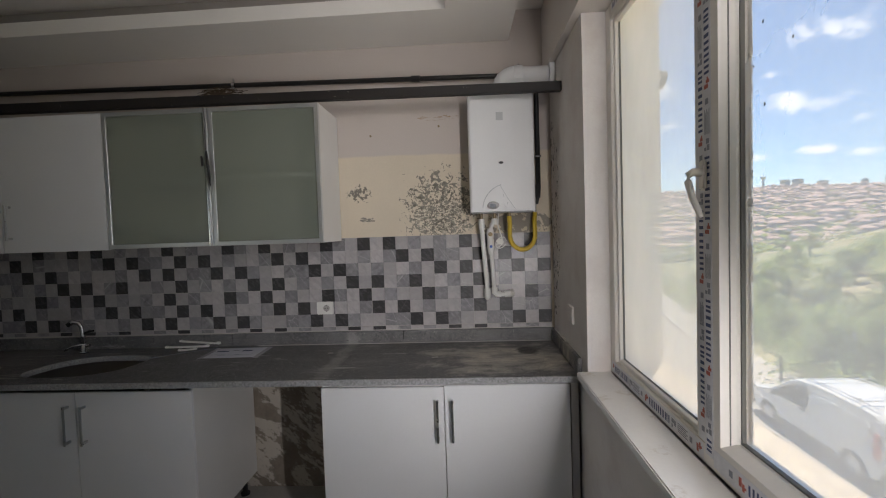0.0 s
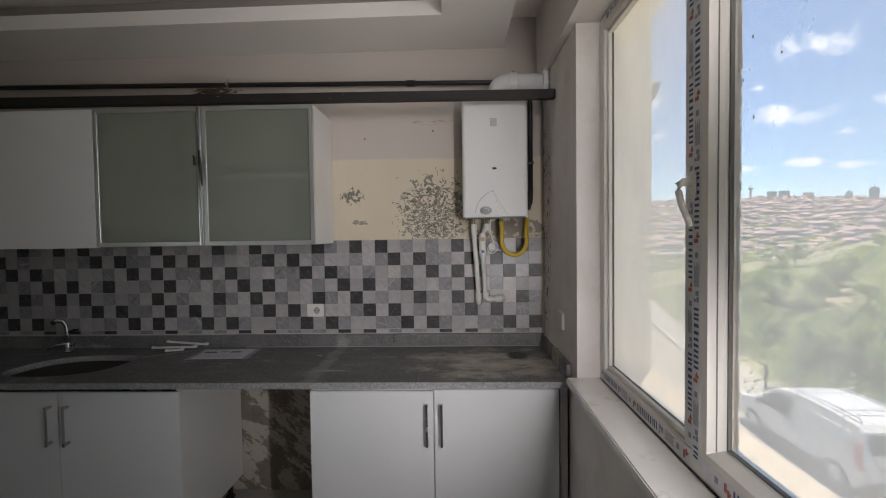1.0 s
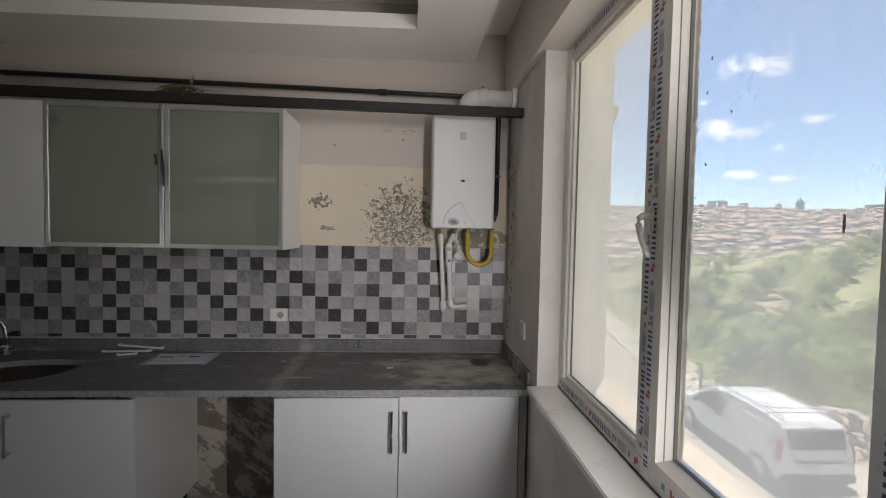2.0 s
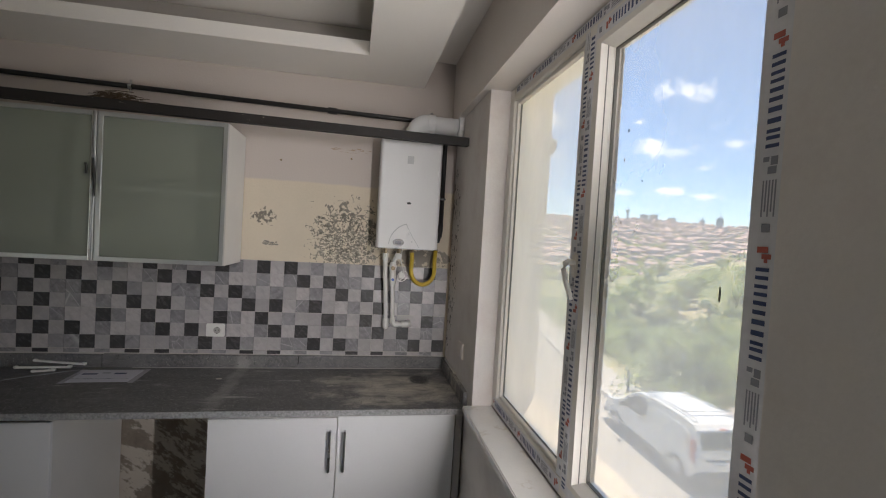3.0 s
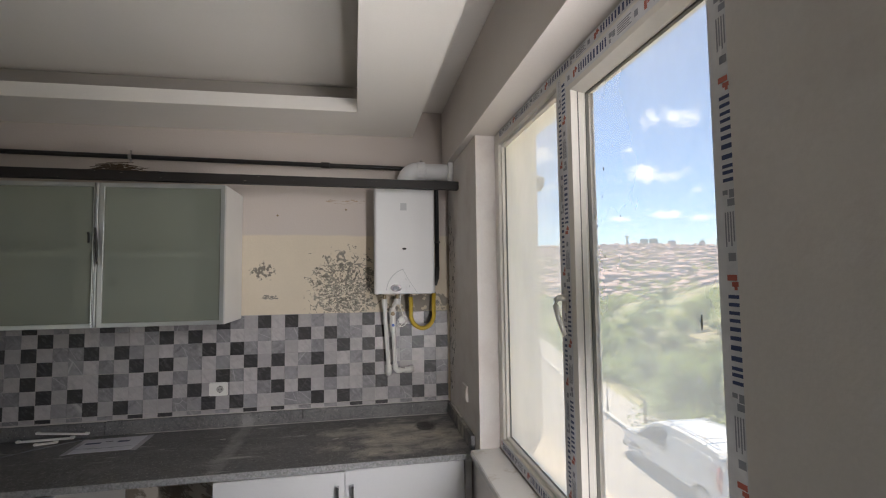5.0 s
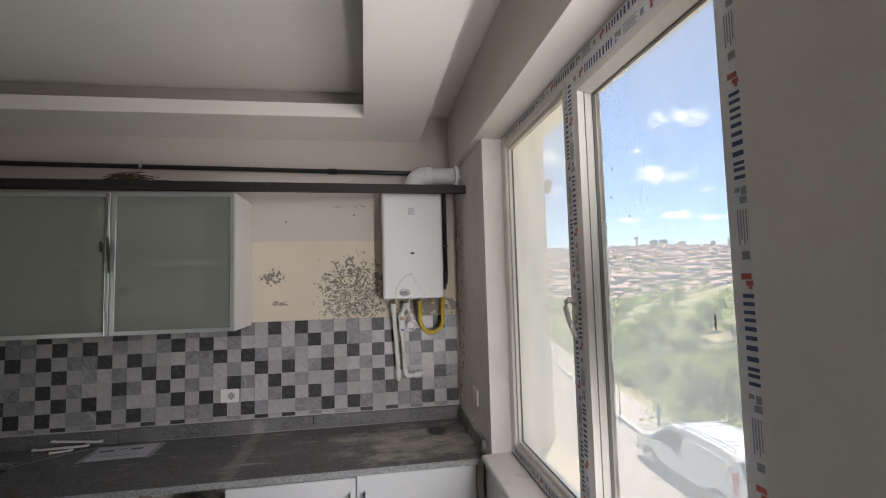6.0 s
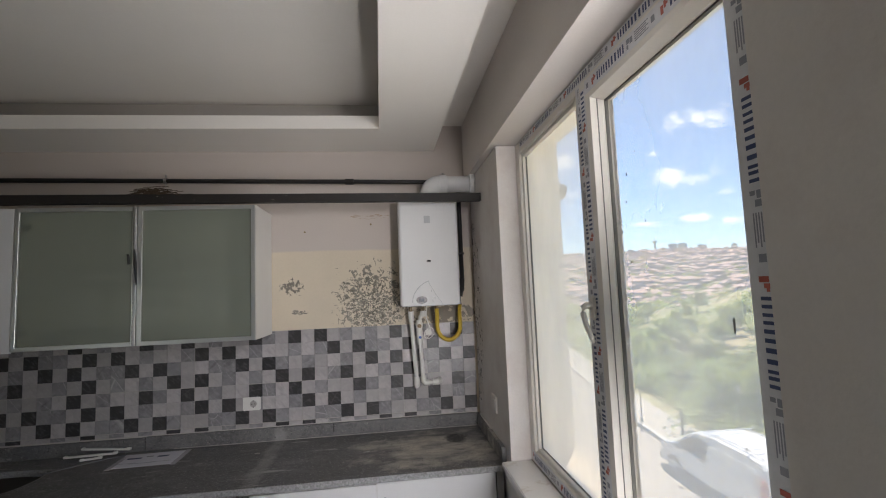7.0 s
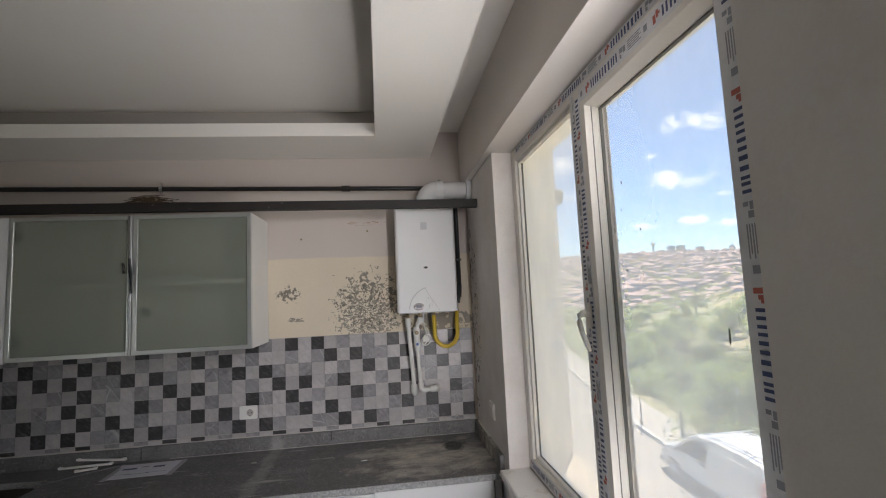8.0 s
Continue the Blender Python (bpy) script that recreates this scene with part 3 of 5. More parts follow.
part("mortar_line", box(-1.75, 0.0, -0.026, -0.0205, COUNTER + 0.001, COUNTER + 0.004, 0.001), FILLER, up, "pale silicone line")
part("open_joint", box(-0.868, -0.863, -0.0212, -0.0203, 0.90, 0.9502), DARK, up, "dark open joint")

bm = bmesh.new()
rings = [[bm.verts.new((*sink_ring(k, 40, g), z)) for k in range(40)] for g, z in ((0.992, 0.848), (0.992, COUNTER - 0.001), (0.999, COUNTER + 0.0004), (1.022, COUNTER + 0.0006))]
for r0, r1 in zip(rings, rings[1:]):
    for k in range(40):
        bm.faces.new((r0[k], r0[(k + 1) % 40], r1[(k + 1) % 40], r1[k]))
part("cutout_edge", bm, EDGE, top, "rough pale sawn edge of the sink opening")
bm = bmesh.new()
rings = []
for grow, z in ((1.03, 0.845), (1.0, 0.844), (0.97, 0.73), (0.80, 0.70), (0.1, 0.695)):
    rings.append([bm.verts.new((*sink_ring(k, 40, grow), z)) for k in range(40)])
for r0, r1 in zip(rings, rings[1:]):
    for k in range(40):
        bm.faces.new((r0[k], r0[(k + 1) % 40], r1[(k + 1) % 40], r1[k]))
bm.faces.new(rings[-1])
bmesh.ops.solidify(bm, geom=bm.faces[:], thickness=-0.002)
sink = tagged(part("sink", bm, INOX, smooth=True), "empty dark stainless steel undermount sink", "sink")
part("drain", sweep([(SX, SY, 0.697), (SX, SY, 0.703)], 0.04, 20), CHROME, sink)
part("overflow", sweep([(SX - 0.236, SY, 0.80), (SX - 0.226, SY, 0.80)], 0.018, 14), DARK, sink, "dark overflow hole")

tap = thing("tap", "small chrome mixer tap with a raised spout", "tap", pose(-2.765, -0.105, COUNTER) @ Matrix.Scale(0.85, 4))
part("base", sweep([(0, 0, 0), (0, 0, 0.012), (0, 0, 0.013), (0, 0, 0.06), (0, 0, 0.075)], [0.026, 0.026, 0.019, 0.02, 0.012], 18), CHROME, tap, smooth=True)
part("spout", sweep([(0.0, 0, 0.05), (0.0, 0, 0.12), (-0.006, -0.004, 0.185), (-0.018, -0.012, 0.214), (-0.040, -0.025, 0.222), (-0.058, -0.036, 0.212)], [0.017, 0.014, 0.013, 0.014, 0.015, 0.014], 14), CHROME, tap, smooth=True)
part("lever", sweep([(0, -0.01, 0.06), (-0.05, -0.03, 0.055), (-0.10, -0.05, 0.03)], [0.011, 0.008, 0.006], 10), CHROME, tap, smooth=True)
part("side_knob", sweep([(0.015, 0, 0.05), (0.045, 0, 0.055)], [0.012, 0.010], 12), CHROME, tap)
part("aerator", sweep([(-0.056, -0.035, 0.214), (-0.070, -0.044, 0.203)], 0.0155, 14), DARK, tap, "black spout end")
part("side_arm", sweep([(0.01, 0, 0.135), (0.04, 0.005, 0.150), (0.07, 0.01, 0.152)], [0.010, 0.008, 0.007], 10), DARK, tap, "black side arm")

# loose things on the worktop
sheet = tagged(part("paper_sheet", box(-0.14, 0.14, -0.10, 0.10, 0, 0.0012), PAPER), "creased printed paper sheet in a clear sleeve", "paper")
sheet.matrix_world = pose(-1.805, -0.165, COUNTER + 0.0005, 0, 0, 2)
sleeve = material("clear_plastic_sleeve", (0.55, 0.53, 0.58), 0.25, vary=0.05, bump=0.02)
for x in (-0.165, 0.142):
    part("sleeve_edge", box(x, x + 0.025, -0.112, 0.108, 0, 0.001), sleeve, sheet)
for k, (x, y, w, h) in enumerate(((-0.09, 0.03, 0.035, 0.02), (-0.02, 0.045, 0.018, 0.012), (0.05, 0.035, 0.028, 0.022), (-0.1, -0.04, 0.05, 0.003), (-0.02, -0.05, 0.06, 0.003), (0.07, -0.045, 0.05, 0.003))):
    part("printed_block", box(x - w, x + w, y - h / 2, y + h / 2, 0.0014, 0.0018), INK_GREY if k % 2 else INK_BLUE, sheet)
for (x, y, z, a, l, tilt) in ((-2.09, -0.045, 0.030, -4, 0.26, 3), (-2.15, -0.075, 0.012, 3, 0.26, 0), (-2.13, -0.105, 0.003, 16, 0.10, 0)):
    bm = box(-l / 2, l / 2, -0.0075, 0.0075, 0, 0.010, 0.003)
    add_box(bm, l / 2 - 0.022, l / 2, -0.011, 0.011, 0.001, 0.014, 0.003)
    add_box(bm, -l / 2, -l / 2 + 0.018, -0.010, 0.010, 0.001, 0.013, 0.003)
    s = tagged(part("plastic_bracket", bm, PVC), "loose white plastic bracket strip lying on the worktop", "bracket", "loose brackets")
    s.matrix_world = pose(x, y, COUNTER + z, 0, tilt, a)
cord = tagged(part("cord", sweep([(-2.28, -0.29, COUNTER + 0.003), (-2.17, -0.20, COUNTER + 0.004), (-2.03, -0.11, COUNTER + 0.006), (-1.97, -0.07, COUNTER + 0.004)], 0.0016, 6), INK_GREY), "thin grey cord lying on the worktop", "cord")
random.seed(5)
for x, y, a, l in ((-1.245, -0.215, 4, 0.03), (-0.66, -0.33, 12, 0.035)):
    c = tagged(part("plaster_chip", box(-l / 2, l / 2, -0.005, 0.005, 0, 0.004, 0.002), FILLER), "small pale plaster chip on the worktop", "debris", "plaster chips")
    c.matrix_world = pose(x, y, COUNTER + 0.0003, 0, 0, a)

# ---- boiler and its pipes ----
boiler = thing("boiler", "white enamelled wall-hung gas boiler with control dials", "boiler")
BX0, BX1, BFY, BZ0, BTOP = -0.447, -0.097, -0.194, 1.635, 2.249
outline = [(BX0, -0.004), (BX0, BFY + 0.03)] + [tuple(p.xy) for p in arc((BX0 + 0.02, BFY + 0.02, 0), (-1, 0, 0), (0, -1, 0), 0.02, 10, 80, 4)] + [
    (BX0 + 0.12, BFY - 0.004), (BX1 - 0.12, BFY - 0.004)] + [tuple(p.xy) for p in arc((BX1 - 0.02, BFY + 0.02, 0), (0, -1, 0), (1, 0, 0), 0.02, 10, 80, 4)] + [(BX1, BFY + 0.03), (BX1, -0.004)]
part("case", prism(outline, "z", BZ0, BTOP), ENAMEL, boiler)
part("base_plate", box(BX0 + 0.012, BX1 - 0.012, BFY + 0.03, -0.01, BZ0 - 0.006, BZ0 - 0.0005), PANEL_GREY, boiler)


def disc(x, z, rx, rz, y0, y1, n=28):
    return prism([(x + rx * math.cos(k * math.tau / n), z + rz * math.sin(k * math.tau / n)) for k in range(n)], "y", y0, y1)


FY = BFY - 0.004
part("sight_glass", disc(-0.277, 1.892, 0.0125, 0.0065, FY - 0.002, FY + 0.001), DARK, boiler, "dark oval sight glass")
part("badge", box(-0.298, -0.262, FY - 0.0008, FY, 2.115, 2.158, 0.0003), PANEL_GREY, boiler, "pale grey square badge")
arch = arc((-0.245, 1.645, 0), (-1, 0, 0), (0, 1, 0), 0.135, 4, 70, 14)
part("panel_seam", sweep([(p.x, FY - 0.001, p.y) for p in arch] + [(-0.245 - 0.035, FY - 0.001, 1.775)], 0.0022, 6), PANEL_GREY, boiler)
part("panel_seam", sweep([(-0.285, FY - 0.0005, 1.772), (-0.245, FY - 0.0005, 1.70), (-0.205, FY - 0.0005, 1.642)], 0.0012, 6), PANEL_GREY, boiler)
disp = part("display_bezel", disc(-0.325, 1.667, 0.032, 0.021, FY - 0.005, FY + 0.001), CHROME, boiler, "oval chrome display bezel")
part("display", box(-0.341, -0.311, FY - 0.0065, FY - 0.004, 1.658, 1.676, 0.002), INK_GREY, disp, "small dark display")
for x, z, r in ((-0.269, 1.712, 0.0125), (-0.250, 1.669, 0.0155)):
    k = part("dial", disc(x, z, r, r, FY - 0.014, FY + 0.001), ENAMEL, boiler, "round white control dial")
    part("dial_mark", box(x - 0.0015, x + 0.0015, FY - 0.0155, FY - 0.013, z, z + r * 0.8), PANEL_GREY, k)

PYY = -0.075
cold = thing("water_pipe", "white plastic water pipe on the tiled wall", "pipe", group="boiler pipes")
part("pipe", sweep([(-0.385, PYY, 1.585), (-0.382, PYY + 0.01, 1.50), (-0.362, -0.035, 1.19), (-0.361, -0.032, 1.165)], 0.0125, 12), PVC, cold, smooth=True)
part("coupling", sweep([(-0.386, PYY, 1.598), (-0.385, PYY, 1.555), (-0.385, PYY, 1.554), (-0.384, PYY, 1.54)], [0.017, 0.017, 0.015, 0.015], 12), PVC, cold)
part("elbow", sweep([(-0.362, -0.034, 1.20), (-0.361, -0.032, 1.165), (-0.361, -0.022, 1.150), (-0.361, 0.0, 1.147)], 0.019, 12), PVC, cold)
part("brass_nut", sweep([(-0.387, PYY, 1.63), (-0.386, PYY, 1.598)], 0.010, 8), BRASS, cold)
hot = thing("water_pipe", "white plastic water pipe with a blue-capped valve", "pipe", group="boiler pipes")
part("pipe", sweep([(-0.312, PYY, 1.60), (-0.312, PYY, 1.585), (-0.330, PYY, 1.56), (-0.338, PYY, 1.53), (-0.334, -0.06, 1.42), (-0.322, -0.035, 1.19), (-0.318, -0.032, 1.172), (-0.300, -0.032, 1.165), (-0.235, -0.032, 1.168)], 0.0125, 12), PVC, hot, smooth=True)
part("coupling", sweep([(-0.312, PYY, 1.598), (-0.312, PYY, 1.565)], 0.018, 12), PVC, hot)
valve = part("valve_body", sweep([(-0.338, PYY, 1.545), (-0.339, PYY, 1.52), (-0.338, PYY, 1.49), (-0.336, -0.066, 1.44), (-0.335, -0.062, 1.40)], [0.016, 0.023, 0.018, 0.021, 0.015], 14), PVC, hot)
part("blue_cap", sweep([(-0.336, -0.094, 1.443), (-0.336, -0.084, 1.443)], 0.008, 12), BLUE, valve, "blue valve cap")
part("strainer_cap", sweep([(-0.339, -0.105, 1.512), (-0.339, -0.094, 1.512)], 0.012, 12), BRASS, valve)
part("elbow", sweep([(-0.322, -0.034, 1.205), (-0.320, -0.033, 1.180), (-0.306, -0.032, 1.166), (-0.285, -0.032, 1.166)], 0.018, 12), PVC, hot)
part("end_elbow", sweep([(-0.262, -0.032, 1.167), (-0.232, -0.031, 1.168), (-0.222, -0.02, 1.168), (-0.222, 0.0, 1.168)], 0.019, 12), PVC, hot)
part("brass_nut", sweep([(-0.312, PYY, 1.63), (-0.312, PYY, 1.598)], 0.010, 8), BRASS, hot)
cable = tagged(part("cable", sweep([(-0.29, -0.09, 1.628), (-0.295, -0.08, 1.56), (-0.275, -0.06, 1.50), (-0.265, -0.05, 1.46), (-0.29, -0.05, 1.435), (-0.302, -0.05, 1.45), (-0.28, -0.05, 1.475), (-0.262, -0.05, 1.465)], 0.0035, 6), PVC), "coiled thin white cable below the boiler", "cable")
part("plug", box(-0.300, -0.268, -0.062, -0.040, 1.452, 1.484, 0.005), PVC, cable)
part("cable_loop", sweep([tuple(p) for p in arc((-0.278, -0.056, 1.462), (1, 0, 0.3), (0, 0.1, 1), 0.030, 0, 330, 16)], 0.003, 6), PVC, cable)

hose = tagged(part("gas_hose", sweep([(-0.232, -0.10, 1.61), (-0.230, -0.10, 1.57)] + [(-0.160 - 0.070 * math.cos(a), -0.085, 1.505 - 0.085 * math.sin(a)) for a in [k * math.pi / 14 for k in range(15)]] + [(-0.088, -0.06, 1.57), (-0.083, -0.05, 1.625)], 0.0125, 12), YELLOW, smooth=True), "yellow ribbed gas hose hanging in a loop", "hose")
part("end_nut", sweep([(-0.233, -0.10, 1.636), (-0.232, -0.10, 1.60)], 0.010, 8), BRASS, hose)
part("end_nut", sweep([(-0.082, -0.045, 1.675), (-0.083, -0.05, 1.62)], 0.009, 8), CHROME, hose)
gas = thing("gas_pipe", "black painted steel gas pipe along the wall", "pipe")
part("long_pipe", sweep([(-4.29, -0.045, 2.442), (-2.57, -0.045, 2.424), (-0.33, -0.045, 2.390), (-0.095, -0.042, 2.386), (-0.070, -0.040, 2.379), (-0.064, -0.040, 2.36), (-0.064, -0.045, 1.76)], 0.0135, 12), BLACK, gas, smooth=True)
part("coupling", sweep([(-0.765, -0.045, 2.3966), (-0.715, -0.045, 2.3958)], 0.018, 12), BLACK, gas)
part("drop_fitting", sweep([(-0.065, -0.046, 1.775), (-0.070, -0.046, 1.70), (-0.070, -0.046, 1.699), (-0.078, -0.048, 1.665)], [0.016, 0.016, 0.011, 0.011], 10), DARK, gas)
clampv = part("pipe_clamp", sweep([(-1.80, -0.045, 2.378), (-1.80, -0.045, 2.448)], 0.005, 8), CHROME, gas, "galvanised pipe clamp")
part("clamp_band", sweep([(-1.809, -0.045, 2.4125), (-1.791, -0.045, 2.4122)], 0.0175, 14), CHROME, clampv)
part("wall_clip", box(-0.082, -0.046, -0.062, -0.004, 1.925, 1.937, 0.002), BLACK, gas)

for piece in (boiler, cold, hot, cable, hose):
    piece.location = (-0.006, -0.008, -0.010)   # the whole set hangs a little lower than the gas pipe's drop
flue = thing("flue_pipe", "white plastic boiler flue with an elbow into the wall", "flue")
FLY, FLZ = -0.122, 2.355
part("elbow", sweep([(-0.268, FLY, 2.236), (-0.268, FLY, 2.268)] + [(-0.188 - 0.08 * math.cos(a), FLY, 2.268 + 0.087 * math.sin(a)) for a in [k * math.pi / 16 for k in range(1, 9)]], 0.056, 20), ENAMEL, flue, smooth=True)
part("tube", sweep([(-0.185, FLY, FLZ), (0.0, FLY, FLZ)], 0.050, 20), ENAMEL, flue, smooth=True)
part("collar", sweep([(-0.192, FLY, FLZ), (-0.15, FLY, FLZ)], 0.0585, 20), ENAMEL, flue)
part("collar_screw", sweep([(-0.171, FLY, FLZ + 0.055), (-0.171, FLY, FLZ + 0.068)], 0.006, 8), CHROME, flue)
part("wall_flange", sweep([(-0.014, FLY, FLZ), (0.016, FLY, FLZ)], 0.078, 22), ENAMEL, flue)
part("outer_tube", sweep([(0.33, FLY, 2.334), (0.535, FLY, 2.306)], 0.042, 18), PVC, flue)
part("outer_terminal", sweep([(0.535, FLY, 2.306), (0.60, FLY, 2.297)], [0.05, 0.05], 18), DARK, flue, "dark outer flue terminal")

beam = tagged(part("steel_beam", prism([(WEST, 2.244), (0.017, 2.210), (0.017, 2.256), (WEST, 2.294)], "y", -0.332, -0.292, 0.002), STEEL), "dark brown painted steel box beam with scratches", "beam")
random.seed(9)
nest = bmesh.new()
for k in range(80):
    x = random.gauss(-1.735, 0.05)
    a = random.uniform(-0.5, 0.5)
    l = random.uniform(0.02, 0.07)
    z = 2.272 + random.random() * 0.042 * math.exp(-((x + 1.735) / 0.07) ** 2)
    y = random.uniform(-0.325, -0.298)
    t = sweep([(x - l * math.cos(a), y, z), (x, y - 0.004, z + random.uniform(0, 0.006)), (x + l * math.cos(a), y + random.uniform(-0.02, 0.02), z + l * math.sin(a) * 0.3)], 0.0016, 4)
    keep = bpy.data.meshes.new("k")
    t.to_mesh(keep)
    t.free()
    nest.from_mesh(keep)
    bpy.data.meshes.remove(keep)
tagged(part("twig_nest", nest, TWIG), "small heap of dry twigs on the steel beam", "nest")

socket = thing("wall_socket", "white earthed wall socket with a blank plate beside it", "socket")
part("frame", box(-1.382, -1.282, -0.012, -0.001, 1.048, 1.124, 0.004), PLASTIC, socket)
part("well", disc(-1.322, 1.086, 0.024, 0.024, -0.0145, -0.011), PLASTIC, socket)
part("recess", disc(-1.322, 1.086, 0.019, 0.019, -0.0152, -0.0144), FILLER, socket)
for dx in (-0.008, 0.008):
    part("contact_hole", disc(-1.322 + dx, 1.086, 0.0028, 0.0028, -0.0158, -0.0150, 10), DARK, socket)
for z in (1.066, 1.101):
    part("earth_clip", box(-1.324, -1.320, -0.0165, -0.015, z, z + 0.005), DARK, socket)
socket.location = (0, 0, 0.007)
sw = thing("wall_switch", "painted-over rocker wall switch", "switch", E)
part("frame", box(-0.011, -0.0005, -0.500, -0.395, 1.070, 1.152, 0.003), PAINT, sw)
part("rocker", box(-0.0135, -0.010, -0.482, -0.413, 1.084, 1.138, 0.002), PAINT, sw)
# wall plug holes
for x, z in ((-1.02, 2.095), (-1.62, 2.06), (-0.62, 2.135)):
    tagged(part("wall_plug", disc(x, z, 0.006, 0.006, -0.004, 0.004, 10), BRASS), "small rusty plug stub in the wall", "plug", "wall plugs")

# ---- window ----
FX, GX = 0.096, 0.130
window = setting(thing("window_1", "white plastic window with protective film and dusty panes", "window", E), "white plastic window with protective film and dusty panes", "window")


def bar_along(x0, x1, u0, u1, z0, z1, bevel=0.003):
    return box(x0, x1, -u1, -u0, z0, z1, bevel)


fr = part("window_frame", bar_along(FX, 0.164, U0 + 0.002, U0 + 0.062, SILL + 0.002, HEAD - 0.002), UPVC, window)
part("frame_head", bar_along(FX, 0.164, U0 + 0.062, U1, HEAD - 0.062, HEAD - 0.002), UPVC, window)
part("frame_bottom", bar_along(FX, 0.164, U0 + 0.062, U1, SILL + 0.002, SILL + 0.058), UPVC, window)
part("frame_jamb", bar_along(FX, 0.164, U1 - 0.062, U1 - 0.001, SILL + 0.058, HEAD - 0.062), UPVC, window)
part("mullion", bar_along(FX, 0.164, 1.426, 1.504, SILL + 0.058, HEAD - 0.062), UPVC, window)
# fixed light: glazing beads, gasket and pane
for a in ((U0 + 0.062, U0 + 0.078, SILL + 0.058, HEAD - 0.062), (1.410, 1.426, SILL + 0.058, HEAD - 0.062), (U0 + 0.078, 1.410, SILL + 0.058, SILL + 0.074), (U0 + 0.078, 1.410, HEAD - 0.078, HEAD - 0.062)):
    part("glazing_bead", bar_along(FX + 0.012, GX - 0.001, *a, 0.002), UPVC, window)
for a in ((U0 + 0.078, U0 + 0.080, SILL + 0.074, HEAD - 0.078), (U0 + 0.080, 1.410, SILL + 0.074, SILL + 0.076)):
    part("gasket", bar_along(GX - 0.008, GX - 0.001, *a, 0), SEAL, window)
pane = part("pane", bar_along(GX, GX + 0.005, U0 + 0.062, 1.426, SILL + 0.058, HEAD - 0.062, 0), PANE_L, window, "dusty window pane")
pane.visible_shadow = False

# opening sash with the handle: a narrow face, beads that slope down to the glass
SU0, SU1, SZ0, SZ1, SX0 = 1.492, 2.172, 0.942, 2.346, 0.082
WL, WR, WZ, DEEP = 0.068, 0.072, 0.064, 0.112


def member(edge, width, sign, s0, s1, upright):
    pts = [(0.148, edge), (SX0, edge), (SX0, edge + sign * width), (DEEP, edge + sign * (width + 0.015)), (0.148, edge + sign * (width + 0.015))]
    if upright:
        return prism([(x, -u) for x, u in pts], "z", s0, s1)
    bm = bmesh.new()
    a = [bm.verts.new((x, -s0, z)) for x, z in pts]
    b = [bm.verts.new((x, -s1, z)) for x, z in pts]
    bm.faces.new(a), bm.faces.new(b)
    for k in range(5):
        bm.faces.new((a[k], a[(k + 1) % 5], b[(k + 1) % 5], b[k]))
    return bm


sash = part("sash", member(SU0, WL, 1, SZ0, SZ1, True), UPVC, window, "white opening sash with printed film")
part("sash_stile", member(SU1, WR, -1, SZ0, SZ1, True), UPVC, sash)
part("sash_rail", member(SZ0, WZ, 1, SU0 + WL, SU1 - WR, False), UPVC, sash)
part("sash_rail", member(SZ1, WZ, -1, SU0 + WL, SU1 - WR, False), UPVC, sash)
GU0, GU1, GZ0, GZ1 = SU0 + WL + 0.015, SU1 - WR - 0.015, SZ0 + WZ + 0.015, SZ1 - WZ - 0.015
for a in ((GU0, GU0 + 0.005, GZ0, GZ1), (GU1 - 0.005, GU1, GZ0, GZ1), (GU0 + 0.005, GU1 - 0.005, GZ0, GZ0 + 0.005), (GU0 + 0.005, GU1 - 0.005, GZ1 - 0.005, GZ1)):
    part("gasket", bar_along(GX - 0.010, GX - 0.001, *a, 0), SEAL, sash)
for u0, z0, z1 in ((SU0 + WL + 0.0075, SZ0 + WZ, SZ1 - WZ), (SU1 - WR - 0.0107, SZ0 + WZ, SZ1 - WZ)):
    part("bead_joint", bar_along(0.0985, 0.1025, u0, u0 + 0.0022, z0, z1, 0), SEAL, sash, "grey joint beside the glazing bead")
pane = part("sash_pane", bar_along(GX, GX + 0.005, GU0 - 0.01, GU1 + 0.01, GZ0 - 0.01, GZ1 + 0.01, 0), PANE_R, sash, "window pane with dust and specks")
pane.visible_shadow = False
random.seed(21)
fringe = bmesh.new()
for k in range(60):
    z = GZ0 + 0.006 + k * (GZ1 - GZ0 - 0.01) / 60
    w = 0.010 + 0.007 * random.random()
    add_box(fringe, GX + 0.0055, GX + 0.0065, -(GU0 + 0.004 + w), -(GU0 + 0.004), z, z + 0.0205)
part("torn_film_edge", fringe, UPVC, sash, "torn white outer film edge")
for u, z, w, h in ((1.997, 1.628, 0.0035, 0.016), (1.652, 2.019, 0.003, 0.005), (1.640, 1.943, 0.0025, 0.004), (1.725, 1.877, 0.0022, 0.003), (1.609, 1.862, 0.002, 0.003), (1.644, 1.774, 0.003, 0.004), (1.70, 2.07, 0.002, 0.002)):
    part("dirt_speck", prism([(-u + w * math.cos(k * math.tau / 9) * random.uniform(0.6, 1.1), z + h * math.sin(k * math.tau / 9)) for k in range(9)], "x", GX - 0.0012, GX - 0.0004), SEAL, sash, "dark dirt speck on the glass")

hd = part("window_handle", bar_along(0.071, SX0 - 0.0005, 1.488, 1.518, 1.608, 1.682, 0.006), UPVC, sash, "white lever window handle")
part("lever", sweep([(0.074, -1.503, 1.652), (0.054, -1.502, 1.654), (0.044, -1.502, 1.648), (0.041, -1.504, 1.632), (0.046, -1.513, 1.594), (0.054, -1.526, 1.560), (0.057, -1.532, 1.545)], [0.010, 0.010, 0.009, 0.0085, 0.008, 0.0075, 0.005], 12), UPVC, hd, smooth=True)


